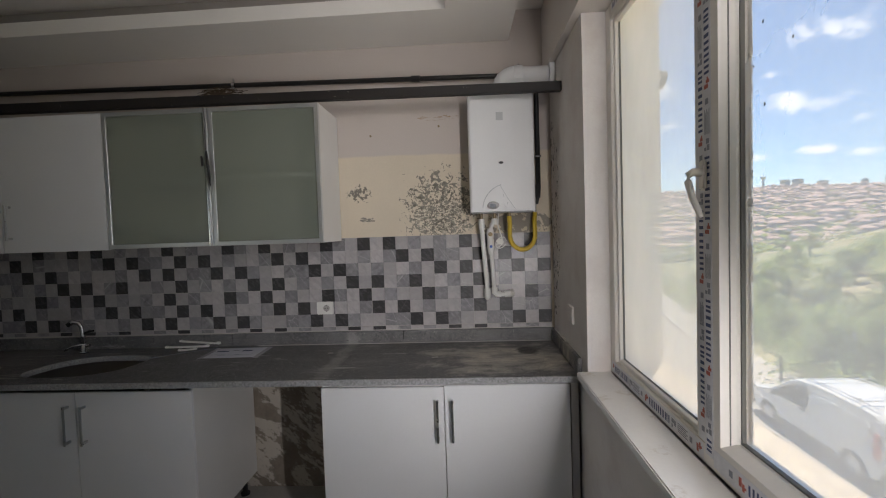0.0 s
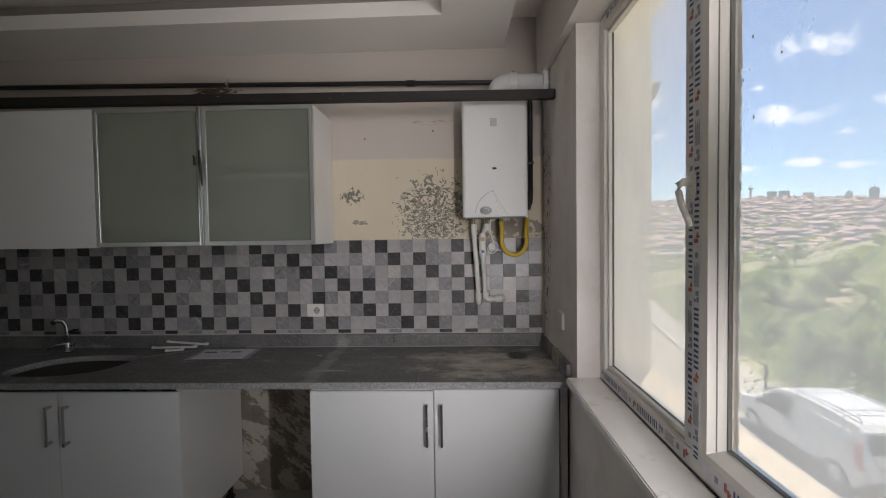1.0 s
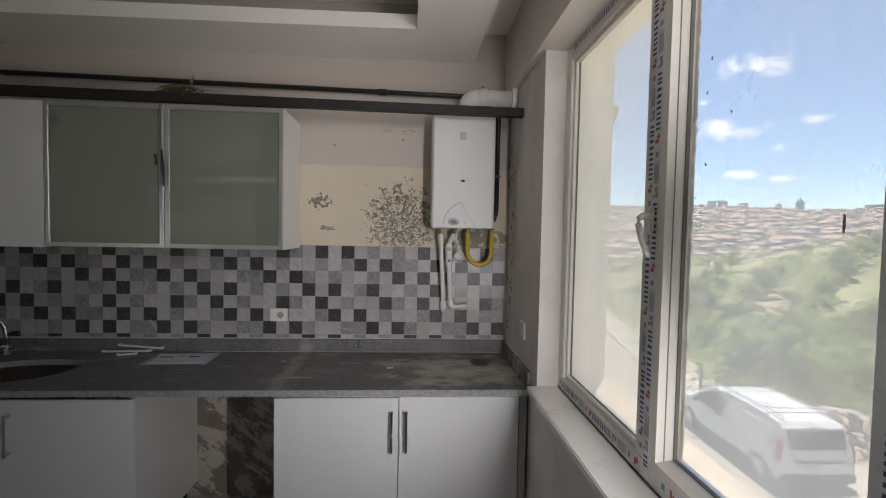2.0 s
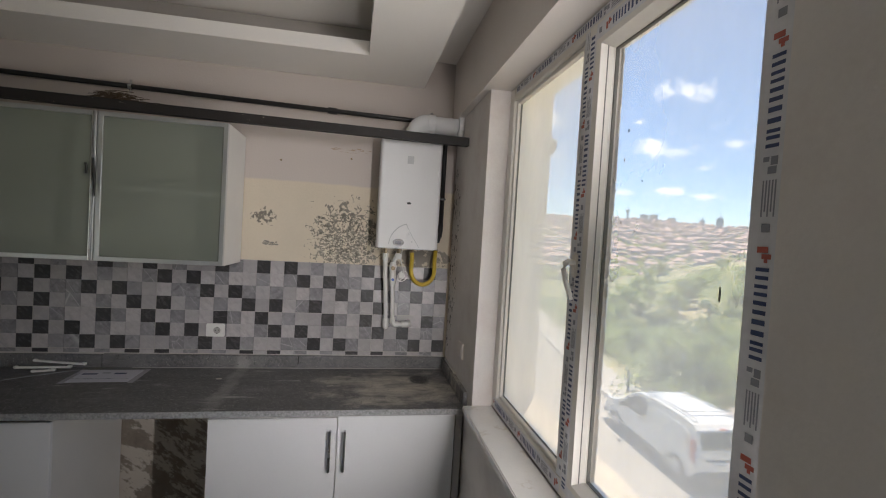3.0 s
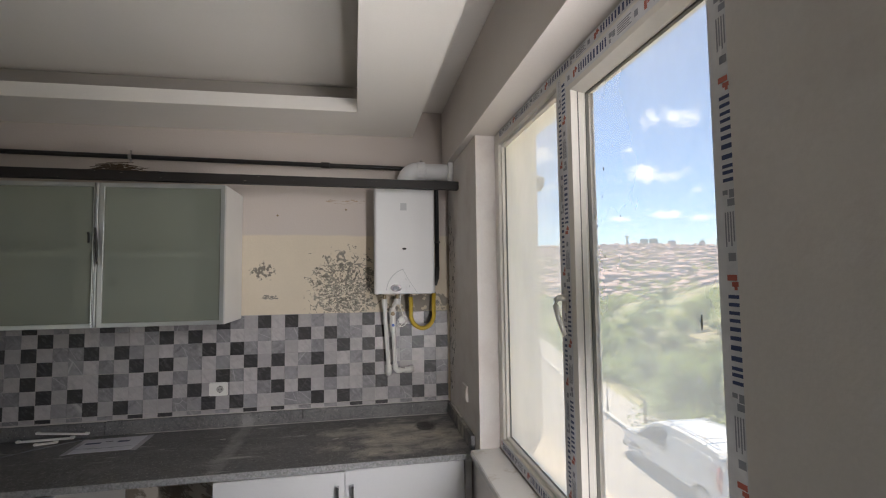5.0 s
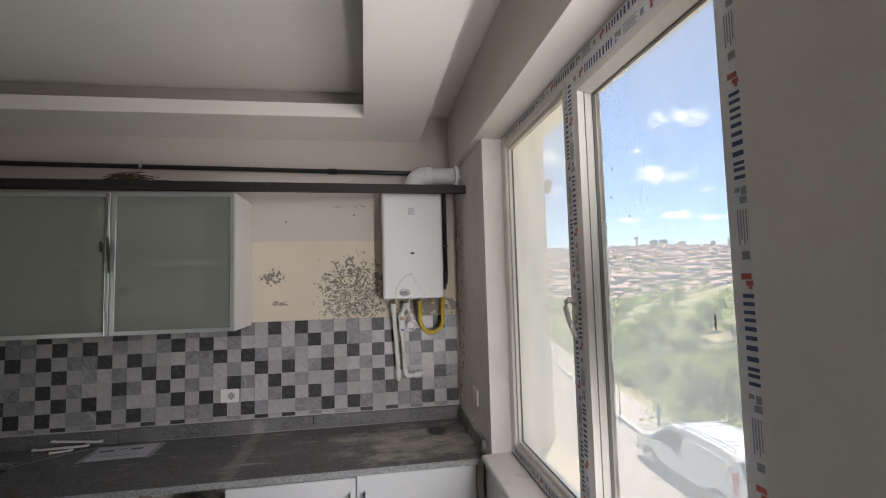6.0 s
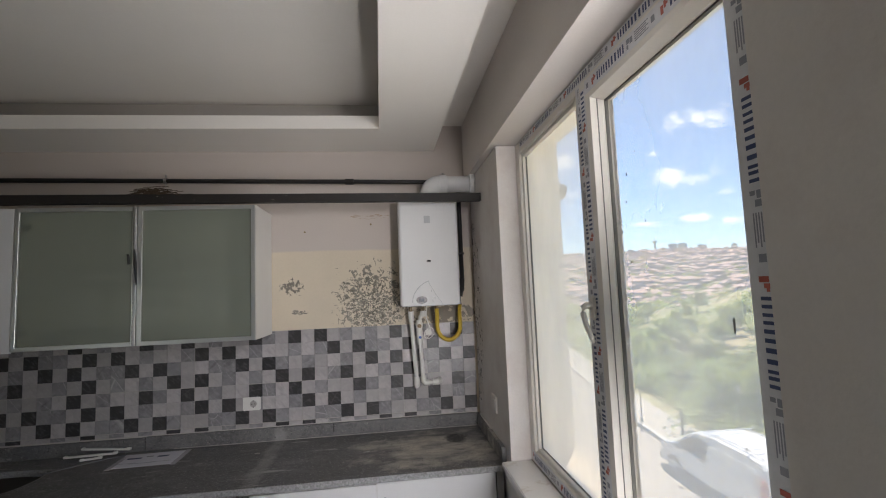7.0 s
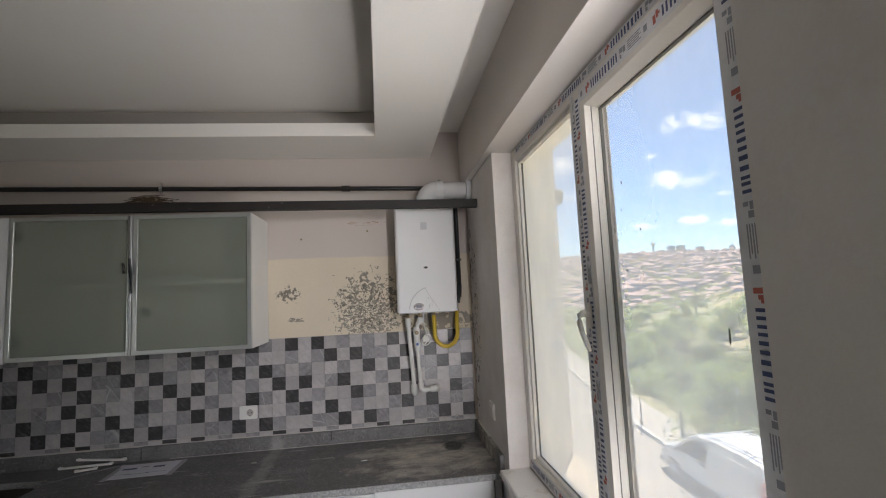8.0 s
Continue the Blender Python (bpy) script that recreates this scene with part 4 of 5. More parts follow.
# printed protective film: marks repeat every 0.343 m along a strip; the word as plain bars, mark in red, small print in grey
def film_strip(parent, at, length, width, phase, flip=1, size=0.031):
    """at(s, w, d): a place s along the strip, w across it and d above it."""
    def slab(bm, s0, s1, w0, w1, d0, d1):
        vs = [bm.verts.new(at(s, w, d)) for s in (s0, s1) for w in (w0, w1) for d in (d0, d1)]
        for q in ((0, 1, 3, 2), (4, 6, 7, 5), (0, 4, 5, 1), (2, 3, 7, 6), (0, 2, 6, 4), (1, 5, 7, 3)):
            bm.faces.new([vs[i] for i in q])
    bm = bmesh.new()
    slab(bm, 0, length, -width / 2, width / 2, 0.0002, 0.0006)
    strip = part("protective_film", bm, FILM, parent, "greyish printed protective film")
    blue, red, grey = bmesh.new(), bmesh.new(), bmesh.new()
    s = phase - 0.343
    while s < length:
        def mark(bm, a, b, w0, w1):
            a, b = s + a, s + b
            if a > 0.002 and b < length - 0.002:
                slab(bm, a, b, flip * w0, flip * w1, 0.0008, 0.0011)
        h = size / 2
        mark(red, 0.000, 0.010, -h * 0.8, h * 0.5), mark(red, 0.012, 0.020, -h * 0.2, h * 0.9), mark(red, 0.020, 0.026, h * 0.1, h * 0.5)
        x = 0.034
        for w in (0.023, 0.022, 0.026, 0.031, 0.006, 0.023):
            if w > 0.01:
                mark(blue, x, x + w * 0.27, -h * 0.78, h * 0.78), mark(blue, x + w * 0.58, x + w * 0.85, -h * 0.78, h * 0.78)
            else:
                mark(blue, x, x + w, -h * 0.78, h * 0.78)
            x += w + 0.0045
        mark(grey, 0.198, 0.212, h * 0.0, h * 0.8), mark(grey, 0.198, 0.206, -h * 0.9, -h * 0.2), mark(grey, 0.214, 0.226, -h * 0.3, h * 0.7)
        for k in range(5):
            mark(grey, 0.236, 0.295 - 0.008 * (k % 2), h * (0.85 - 0.36 * k), h * (0.68 - 0.36 * k))
        mark(grey, 0.306, 0.320, -h * 0.5, h * 0.5)
        s += 0.343
    part("blue_mark", blue, INK_BLUE, strip), part("red_mark", red, INK_RED, strip), part("grey_mark", grey, INK_GREY, strip)


film_strip(window, lambda s, w, d: (FX - d, -(1.458 + w), SILL + 0.06 + s), 1.384, 0.046, 0.06, 1, 0.027)
film_strip(sash, lambda s, w, d: (SX0 - d, -(SU0 + 0.021 + w), SZ0 + 0.02 + s), 1.36, 0.036, 0.20, 1, 0.027)
film_strip(sash, lambda s, w, d: (SX0 - d, -(2.132 + w), SZ1 - 0.01 - s), 1.38, 0.062, 0.27, 1, 0.031)
film_strip(sash, lambda s, w, d: (SX0 - d, -(SU0 + 0.04 + s), SZ1 - 0.025 + w), 0.56, 0.044, 0.05)
film_strip(sash, lambda s, w, d: (SX0 - d, -(SU0 + 0.04 + s), SZ0 + 0.025 + w), 0.56, 0.044, 0.10, -1)
film_strip(window, lambda s, w, d: (FX - d, -(U0 + 0.08 + s), HEAD - 0.021 + w), 1.28, 0.032, 0.20, 1, 0.026)
film_strip(window, lambda s, w, d: (FX - d, -(U0 + 0.02 + s), SILL + 0.030 + w), 0.72, 0.044, 0.00, 1, 0.032)

sill = setting(part("window_sill", east(box(-0.046, FX, -U1 + 0.002, -U0 + 0.002, SILL - 0.030, SILL, 0.004)), MARBLE), "white marble window sill with a worn edge", "window sill")

# crumbs of mortar on the outer ledge
random.seed(31)
crumbs = bmesh.new()
for k in range(40):
    sz = random.uniform(0.001, 0.0028)
    p = E @ Vector((random.uniform(0.18, OUT + 0.01), -random.uniform(U0, U1), SILL + 0.0285 + sz * 0.4))
    r = bmesh.ops.create_icosphere(crumbs, subdivisions=1, radius=sz, matrix=pose(p.x, p.y, p.z, random.uniform(0, 90), 0, random.uniform(0, 90)))
    for v in r["verts"]:
        v.co += Vector((random.uniform(-1, 1), random.uniform(-1, 1), random.uniform(-1, 1))) * sz * 0.35
tagged(part("mortar_crumbs", crumbs, LEDGE), "crumbs of mortar scattered on the outer ledge", "crumbs", kind="stuff")

# ---- outside ----
ASPHALT = material("sunbleached_asphalt", (0.27, 0.245, 0.21), 0.9, vary=0.2, scale=0.6, grain=30, bump=0.4)
PAVING = material("pale_pavement", (0.31, 0.285, 0.245), 0.9, vary=0.15, scale=1.0, grain=14, bump=0.3)
KERB = material("concrete_kerb", (0.42, 0.40, 0.36), 0.9, vary=0.15, scale=2.0, bump=0.3)
GRASS = material("dry_grass_hillside", (0.30, 0.25, 0.145), 0.95, vary=0.35, scale=0.12, grain=2.0, bump=0.3)
tint(GRASS, (0.14, 0.165, 0.06), 0.06, 0.40, 0.60, detail=8)
tint(GRASS, (0.33, 0.27, 0.18), 0.2, 0.60, 0.70, detail=8)
LEAF = material("tree_leaves", (0.30, 0.355, 0.12), 0.7, vary=0.45, scale=0.9, grain=9, bump=0, random=0.25)


def thin_leaves(m):
    """Leaves let about half of the light through."""
    nt = m.node_tree
    b, out = nt.nodes["Principled BSDF"], nt.nodes["Material Output"]
    tr, mix = nt.nodes.new("ShaderNodeBsdfTranslucent"), nt.nodes.new("ShaderNodeMixShader")
    nt.links.new(b.inputs["Base Color"].links[0].from_socket, tr.inputs["Color"])
    mix.inputs[0].default_value = 0.45
    nt.links.new(b.outputs[0], mix.inputs[1]), nt.links.new(tr.outputs[0], mix.inputs[2]), nt.links.new(mix.outputs[0], out.inputs["Surface"])


thin_leaves(LEAF)
BARK = material("tree_bark", (0.12, 0.09, 0.06), 0.9, vary=0.3, scale=6, bump=0.4)
# distance haze is mixed into the roof, wall and tower colours below
ROOFS = material("hazed_clay_roofs", (0.37, 0.26, 0.225), 0.85, vary=0.35, scale=0.02, grain=0.2, bump=0)
HOUSES = material("hazed_house_walls", (0.42, 0.40, 0.41), 0.85, vary=0.3, scale=0.02, grain=0.2, bump=0)
CONCRETE = material("hazed_tower_facade", (0.44, 0.49, 0.55), 0.5, vary=0.15, scale=0.05, bump=0)
VANWHITE = material("white_car_paint", (0.62, 0.61, 0.585), 0.25, vary=0.03, scale=2, bump=0, coat=0.6)
TINTED = material("tinted_car_glass", (0.02, 0.023, 0.026), 0.12, bump=0, spec=0.15)
TYRE = material("tyre_rubber", (0.02, 0.02, 0.02), 0.85, bump=0.2)
RIM = material("silver_wheel_cover", (0.55, 0.55, 0.56), 0.4, metal=0.4, bump=0)
TAIL = material("red_tail_lamp", (0.38, 0.045, 0.04), 0.2, bump=0)
BUMPER = material("grey_car_plastic", (0.06, 0.06, 0.065), 0.6, bump=0.05)
RUBBLE = material("pale_rubble", (0.36, 0.31, 0.26), 0.95, vary=0.4, scale=3, bump=0.5)
PLATE = material("number_plate_white", (0.70, 0.70, 0.70), 0.4, bump=0)
ROAD = -4.0
EYE0 = Vector((-0.45, -2.7, 1.7))


def kerb_x(y):
    """The street bends away from the house to the north."""
    return float(np.interp(y, [-60, 8, 12, 15, 18.5, 26, 60], [8.6, 8.65, 8.8, 9.05, 9.77, 11.3, 18.2]))


def terrain(x, y):
    """Height of the land: the street, a bank behind it that rises to a ridge, a valley, and the far hills."""
    dx, dy = x - EYE0.x, y - EYE0.y
    r, az = math.hypot(dx, dy), math.degrees(math.atan2(dx, dy))
    ridge = float(np.interp(az, [0, 20, 28, 30, 32, 38, 43, 48, 60, 90], [-14, -11, -8.5, -7.5, -5.8, -3.2, -0.4, 1.2, 3, 4]))
    hill = float(np.interp(az, [0, 35, 41, 60], [1.28, 1.25, 1.03, 1.0]))
    h = noise.noise(Vector((x * 0.05, y * 0.05, 0))) * 1.2
    edge = x - kerb_x(y)
    if edge < 1.6:
        return ROAD + (0.12 if edge > 0 else 0.0)
    far = float(np.interp(r, [0, 24, 40, 120, 180, 330, 800, 1800, 2600, 5000], [ROAD, -5.6, -6.5 + 0.15 * ridge, ridge, ridge - 14, -23, 8, 80 * hill, 98 * hill, 70 * hill]))
    if r > 200:
        h = noise.noise(Vector((x * 0.003, y * 0.003, 3.1))) * 4
    blend = min(1.0, (edge - 1.6) / 8.0)
    return (ROAD + 0.1) * (1 - blend) + (far + h) * blend


def build_ground():
    bm = bmesh.new()
    rs = [2.0, 5, 8, 11, 14, 17, 20, 24, 28, 33, 39, 46, 54, 64, 76, 90, 105, 120, 140, 170, 210, 270, 340, 450, 600, 800, 1050, 1350, 1700, 2100, 2700, 4600]
    azs = [-178 + 4 * k for k in range(44)] + [-2 + 1.0 * k for k in range(76)] + [76 + 4 * k for k in range(27)]
    grid = []
    for r in rs:
        row = []
        for a in azs:
            x, y = EYE0.x + 1.6 + r * math.sin(radians(a)), EYE0.y + r * math.cos(radians(a))
            z = terrain(x, y) if x > 0 else ROAD
            edge = x - kerb_x(y)
            row.append(bm.verts.new((x, y, z - (0.25 if edge < 1.7 else 0.0))))
        grid.append(row)
    n = len(azs)
    for i in range(len(rs) - 1):
        for k in range(n):
            j = (k + 1) % n
            bm.faces.new((grid[i][k], grid[i][j], grid[i + 1][j], grid[i + 1][k]))
    bm.faces.new(grid[0])
    return bm


setting(part("ground", build_ground(), GRASS, smooth=True), "dry grassy land that rises to far hills", "ground")


def strip(a, b, z0, z1, y0=-60, y1=60, step=4):
    bm = bmesh.new()
    rows = []
    for k in range(int((y1 - y0) / step) + 1):
        y = y0 + step * k
        rows.append([bm.verts.new((x, y, z)) for x, z in ((a(y), z0), (a(y), z1), (b(y), z1), (b(y), z0))])
    for r0, r1 in zip(rows, rows[1:]):
        for k in range(4):
            j = (k + 1) % 4
            bm.faces.new((r0[k], r0[j], r1[j], r1[k]))
    bm.faces.new(rows[0]), bm.faces.new(rows[-1])
    return bm


setting(part("road", strip(lambda y: 0.2, lambda y: kerb_x(y), ROAD - 0.3, ROAD), ASPHALT), "sunlit pale asphalt street", "road")
setting(part("kerb", strip(lambda y: kerb_x(y) + 0.002, lambda y: kerb_x(y) + 0.16, ROAD - 0.3, ROAD + 0.13), KERB), "concrete kerb along the street", "kerb")
setting(part("pavement", strip(lambda y: kerb_x(y) + 0.162, lambda y: kerb_x(y) + 1.7, ROAD - 0.3, ROAD + 0.11), PAVING), "pale paved footway beside the street", "pavement")


# ---- parked van: x across (0 is its left side), y ahead, z up ----
def van_at(m):
    van = thing("van", "white panel van with roof bars parked at the kerb", "van", m)
    W = 1.74
    prof = [(0.02, 0.35), (0.0, 0.62), (0.03, 1.0), (0.16, 1.62), (0.30, 1.74), (0.9, 1.79), (1.9, 1.80), (2.55, 1.74), (2.85, 1.60), (3.45, 1.13), (3.70, 1.06), (4.15, 0.92), (4.30, 0.78), (4.34, 0.45), (4.30, 0.25),
            (3.95, 0.22), (3.90, 0.42), (3.75, 0.60), (3.52, 0.66), (3.29, 0.60), (3.14, 0.42), (3.10, 0.22), (1.12, 0.22), (1.08, 0.42), (0.93, 0.60), (0.70, 0.66), (0.47, 0.60), (0.32, 0.42), (0.28, 0.26)]
    bm = bmesh.new()

    def inset(z, y):
        t = max(0.0, (z - 0.95) / 0.85)
        front = max(0.0, (y - 3.6) / 0.75)
        return 0.03 + 0.16 * t ** 1.4 + 0.10 * front ** 2
    secs = [0.0, 0.035, 0.10, 0.5, 0.90, 0.965, 1.0]
    loops = []
    for f in secs:
        edge = min(f, 1 - f)
        ring = []
        for y, z in prof:
            i = inset(z, y)
            x = i + f * (W - 2 * i)
            shrink = 0.045 if edge == 0 else (0.012 if edge < 0.05 else 0.0)
            cz = z - shrink * (1 if z > 0.9 else -0.2)
            cy = y + shrink * (0.6 if y < 0.3 else (-0.6 if y > 2.6 else 0))
            ring.append(bm.verts.new((x, cy, cz)))
        loops.append(ring)
    n = len(prof)
    for r0, r1 in zip(loops, loops[1:]):
        for k in range(n):
            bm.faces.new((r0[k], r0[(k + 1) % n], r1[(k + 1) % n], r1[k]))
    for ring in (loops[0], loops[-1]):
        f = bm.faces.new(ring)
        bmesh.ops.triangulate(bm, faces=[f])
    part("body", bm, VANWHITE, van)

    def side_x(z, y, left=True):
        i = inset(z, y)
        return i if left else W - i

    def side_panel(name, pts, mat, out, label="", left=True):
        bm = bmesh.new()
        s = -1 if left else 1
        lo = [bm.verts.new((side_x(z, y, left) + s * 0.0 - s * 0.02, y, z)) for y, z in pts]
        hi = [bm.verts.new((side_x(z, y, left) + s * out, y, z)) for y, z in pts]
        bm.faces.new(lo), bm.faces.new(hi)
        for k in range(len(pts)):
            j = (k + 1) % len(pts)
            bm.faces.new((lo[k], lo[j], hi[j], hi[k]))
        return part(name, bm, mat, van, label)
    glass = [(2.15, 1.05), (2.12, 1.50), (2.30, 1.58), (2.62, 1.56), (2.95, 1.36), (3.22, 1.12), (3.15, 1.04)]
    for left in (True, False):
        side_panel("cab_window", glass, TINTED, 0.006, "dark cab side window", left)
        side_panel("pressed_panel", [(0.42, 1.06), (0.36, 1.42), (0.46, 1.52), (1.60, 1.55), (1.98, 1.50), (2.02, 1.22), (1.85, 1.08), (1.2, 1.02)], VANWHITE, 0.010, "", left)
        side_panel("sill_trim", [(1.14, 0.24), (1.14, 0.36), (3.08, 0.36), (3.08, 0.24)], BUMPER, 0.006, "grey plastic sill trim", left)
        side_panel("door_handle", [(2.12, 0.96), (2.12, 1.0), (2.32, 1.0), (2.32, 0.96)], BUMPER, 0.02, "", left)
        side_panel("tail_lamp", [(0.03, 0.78), (0.035, 1.08), (0.12, 1.36), (0.24, 1.30), (0.19, 0.80)], TAIL, 0.008, "red tail lamp", left)
    for x0, x1 in ((0.035, 0.20), (W - 0.20, W - 0.035)):
        bm = prism([(0.035, 0.78), (0.06, 1.08), (0.115, 1.34), (0.2, 1.34), (0.2, 0.78)], "x", x0, x1)
        part("tail_lamp", bm, TAIL, van, "red tail lamp")
    for x in (-0.16, W + 0.02):
        part("mirror", box(x, x + 0.14, 2.98, 3.10, 1.06, 1.22, 0.03), BUMPER, van)
    # tailgate: window, grip, plate and bumper follow the sloping rear
    rear = prism([(0.055, 1.12), (0.145, 1.56), (0.165, 1.55), (0.075, 1.12)], "x", 0.24, W - 0.24)
    bmesh.ops.translate(rear, verts=rear.verts, vec=(0, -0.022, 0))
    part("rear_window", rear, TINTED, van, "dark tinted rear window")
    part("grip_strip", box(0.34, W - 0.34, -0.012, 0.06, 0.80, 0.85, 0.008), BUMPER, van)
    pl = part("number_plate", box(0.42, 0.94, -0.018, 0.05, 0.66, 0.775, 0.004), PLATE, van)
    part("plate_bar", box(0.50, 0.88, -0.020, -0.016, 0.69, 0.74), INK_GREY, pl)
    part("badge", box(W / 2 - 0.05, W / 2 + 0.05, 0.0, 0.05, 0.95, 1.05, 0.02), RIM, van)
    part("rear_bumper", box(0.04, W - 0.04, -0.055, 0.22, 0.27, 0.50, 0.04), BUMPER, van, "grey plastic rear bumper")
    part("front_bumper", box(0.10, W - 0.10, 4.16, 4.38, 0.24, 0.46, 0.04), BUMPER, van)
    part("brake_lamp", box(W / 2 - 0.09, W / 2 + 0.09, 0.145, 0.2, 1.62, 1.65, 0.006), TAIL, van)
    ws = prism([(2.90, 1.555), (3.40, 1.155), (3.38, 1.135), (2.88, 1.535)], "x", 0.26, W - 0.26)
    bmesh.ops.translate(ws, verts=ws.verts, vec=(0, 0.022, 0.024))
    part("windscreen", ws, TINTED, van, "dark windscreen")
    for x in (0.30, W - 0.30):
        part("roof_rail", sweep([(x, 0.35, 1.76), (x, 0.42, 1.845), (x, 1.3, 1.86), (x, 2.35, 1.82), (x, 2.45, 1.76)], 0.017, 8), ALU, van, "aluminium roof rail")
    for y in (0.75, 2.12):
        b = part("roof_bar", box(0.18, W - 0.18, y - 0.02, y + 0.02, 1.875, 1.90, 0.006), ALU, van, "aluminium roof bar")
        for x in (0.20, W - 0.24):
            part("bar_stop", box(x, x + 0.04, y - 0.02, y + 0.02, 1.89, 1.96, 0.006), ALU, b)
    for y in (0.70, 3.52):
        for x, s in ((0.055, 1), (W - 0.055, -1)):
            w = part("wheel", sweep([(x + s * 0.0, y, 0.31), (x + s * 0.03, y, 0.31), (x + s * 0.17, y, 0.31), (x + s * 0.2, y, 0.31)], [0.285, 0.31, 0.31, 0.285], 28), TYRE, van, "black tyre with silver wheel cover")
            rim = part("rim", sweep([(x - s * 0.012, y, 0.31), (x - s * 0.006, y, 0.31), (x + s * 0.01, y, 0.31)], [0.17, 0.205, 0.205], 24), RIM, w)
            for k in range(7):
                a = k * math.tau / 7
                part("rim_slot", sweep([(x - s * 0.014, y + 0.15 * math.cos(a), 0.31 + 0.15 * math.sin(a)), (x - s * 0.007, y + 0.15 * math.cos(a), 0.31 + 0.15 * math.sin(a))], 0.028, 8), BUMPER, w)
    return van


van_at(pose(7.48, 6.42, ROAD, 0, 0, -1.8) @ Matrix.Diagonal((1, 1, 0.86, 1)))


# ---- street lamps on the footway ----
def lamp_at(x, y, z, h):
    lamp = thing("street_lamp", "slim dark street lamp post beside the footway", "street lamp", pose(x, y, z), "street lamps")
    part("post", sweep([(0, 0, 0), (0, 0, 0.15), (0, 0, 0.16), (0, 0, h)], [0.05, 0.045, 0.021, 0.017], 10), BUMPER, lamp)
    hd = part("lantern", sweep([(0, 0, h), (0, 0, h + 0.06), (0, 0, h + 0.2), (0, 0, h + 0.22)], [0.02, 0.045, 0.062, 0.02], 10), PANEL_GREY, lamp, "pale lantern head")
    part("lantern_cap", sweep([(0, 0, h + 0.22), (0, 0, h + 0.27)], [0.068, 0.02], 10), BUMPER, hd)


lamp_at(9.29, 14.4, ROAD + 0.11, 1.62)
lamp_at(10.75, 10.95, ROAD + 0.11, 1.78)
lamp_at(11.62, 26.2, ROAD + 0.11, 2.0)
bollard = thing("bollard", "short dark bollard post at the footway's edge", "bollard", pose(10.0, 12.94, ROAD + 0.11))
part("post", sweep([(0, 0, 0), (0, 0, 0.78), (0, 0, 0.80)], [0.045, 0.045, 0.03], 12), BUMPER, bollard)
part("foot_plate", sweep([(0, 0, 0), (0, 0, 0.02)], 0.09, 12), BUMPER, bollard)


# ---- trees: tapered trunk, limbs, and a crown of small leaf clumps ----
def leaf_cloud(bm, centre, radius, count, size, rng):
    for k in range(count):
        d = Vector((rng.gauss(0, 1), rng.gauss(0, 1), rng.gauss(0, 0.8))).normalized() * radius * rng.random() ** 0.4
        p = centre + d
        a = Vector((rng.uniform(-1, 1), rng.uniform(-1, 1), rng.uniform(-0.6, 0.6))).normalized()
        b = a.cross(Vector((rng.uniform(-1, 1), rng.uniform(-1, 1), rng.uniform(-1, 1)))).normalized()
        s = size * rng.uniform(0.6, 1.4)
        bm.faces.new([bm.verts.new(p + s * q) for q in (a, b * 0.7, -a, -b * 0.7)])


def tree(seed, h, label):
    rng = random.Random(seed)
    t = thing("tree", label, "tree", group="trees on the bank")
    lean = rng.uniform(-0.3, 0.3)
    trunk = sweep([(0, 0, -0.4), (0.05, 0, h * 0.25), (lean * 0.5, 0.1, h * 0.5), (lean, 0.1, h * 0.8)], [0.16, 0.12, 0.08, 0.03], 8)
    crown = bmesh.new()
    for k in range(13):
        a, up = rng.uniform(0, math.tau), rng.uniform(0.3, 0.85)
        reach = h * rng.uniform(0.16, 0.36) * (1.15 - 0.6 * up)
        base = Vector((lean * up * 0.8, 0.08, h * up * 0.72))
        tip = base + Vector((math.cos(a) * reach, math.sin(a) * reach, h * rng.uniform(0.05, 0.2)))
        limb = sweep([base, (base + tip) / 2 + Vector((0, 0, 0.1)), tip], [0.045, 0.03, 0.012], 5)
        keep = bpy.data.meshes.new("k")
        limb.to_mesh(keep)
        limb.free()
        trunk.from_mesh(keep)
        bpy.data.meshes.remove(keep)
        for q in range(3):
            c = tip + Vector((rng.gauss(0, 0.3), rng.gauss(0, 0.3), rng.gauss(0, 0.22))) * h * 0.2
            leaf_cloud(crown, c, h * rng.uniform(0.08, 0.17), 150, h * 0.0145, rng)
    part("trunk", trunk, BARK, t)
    part("crown", crown, LEAF, t)
    return t


rng = random.Random(4)
kinds = [tree(k, h * 0.8, "leafy green tree with an uneven open crown") for k, h in ((1, 5.0), (2, 4.2), (3, 3.2))]
places = []
for az, r in ((25, 27), (28, 22), (30, 30), (32.5, 24), (34, 33), (35.5, 21), (37.5, 27), (40, 23), (42, 35), (38.5, 42), (31, 42), (28, 38), (45, 30), (48, 24), (24, 40), (34.5, 52), (41.5, 55), (29.5, 56), (21, 32), (46, 46), (26, 20), (29.5, 18), (32, 20), (34, 26), (36.5, 17), (38.5, 21), (42, 20), (44, 24), (33, 37), (36, 36), (39, 33), (27, 31), (43, 41), (36.5, 47), (32, 49), (39.5, 62), (35.5, 66), (30, 68), (44, 60), (47, 36),
              *((26 + (7.3 * k) % 23, 44 + (17.0 * k) % 62) for k in range(34))):
    x, y = EYE0.x + r * math.sin(radians(az)), EYE0.y + r * math.cos(radians(az))
    if x - kerb_x(y) > 3.2:
        places.append((x, y, terrain(x, y) - 0.1))
for k, (x, y, z) in enumerate(places):
    m = pose(x, y, z, 0, 0, rng.uniform(0, 360)) @ Matrix.Scale(rng.uniform(0.85, 1.15) * (1.0 if k < 40 else 1.35), 4)
    if k < 3:
        kinds[k].matrix_world = m
    else:
        copy_thing(kinds[k % 3], m)

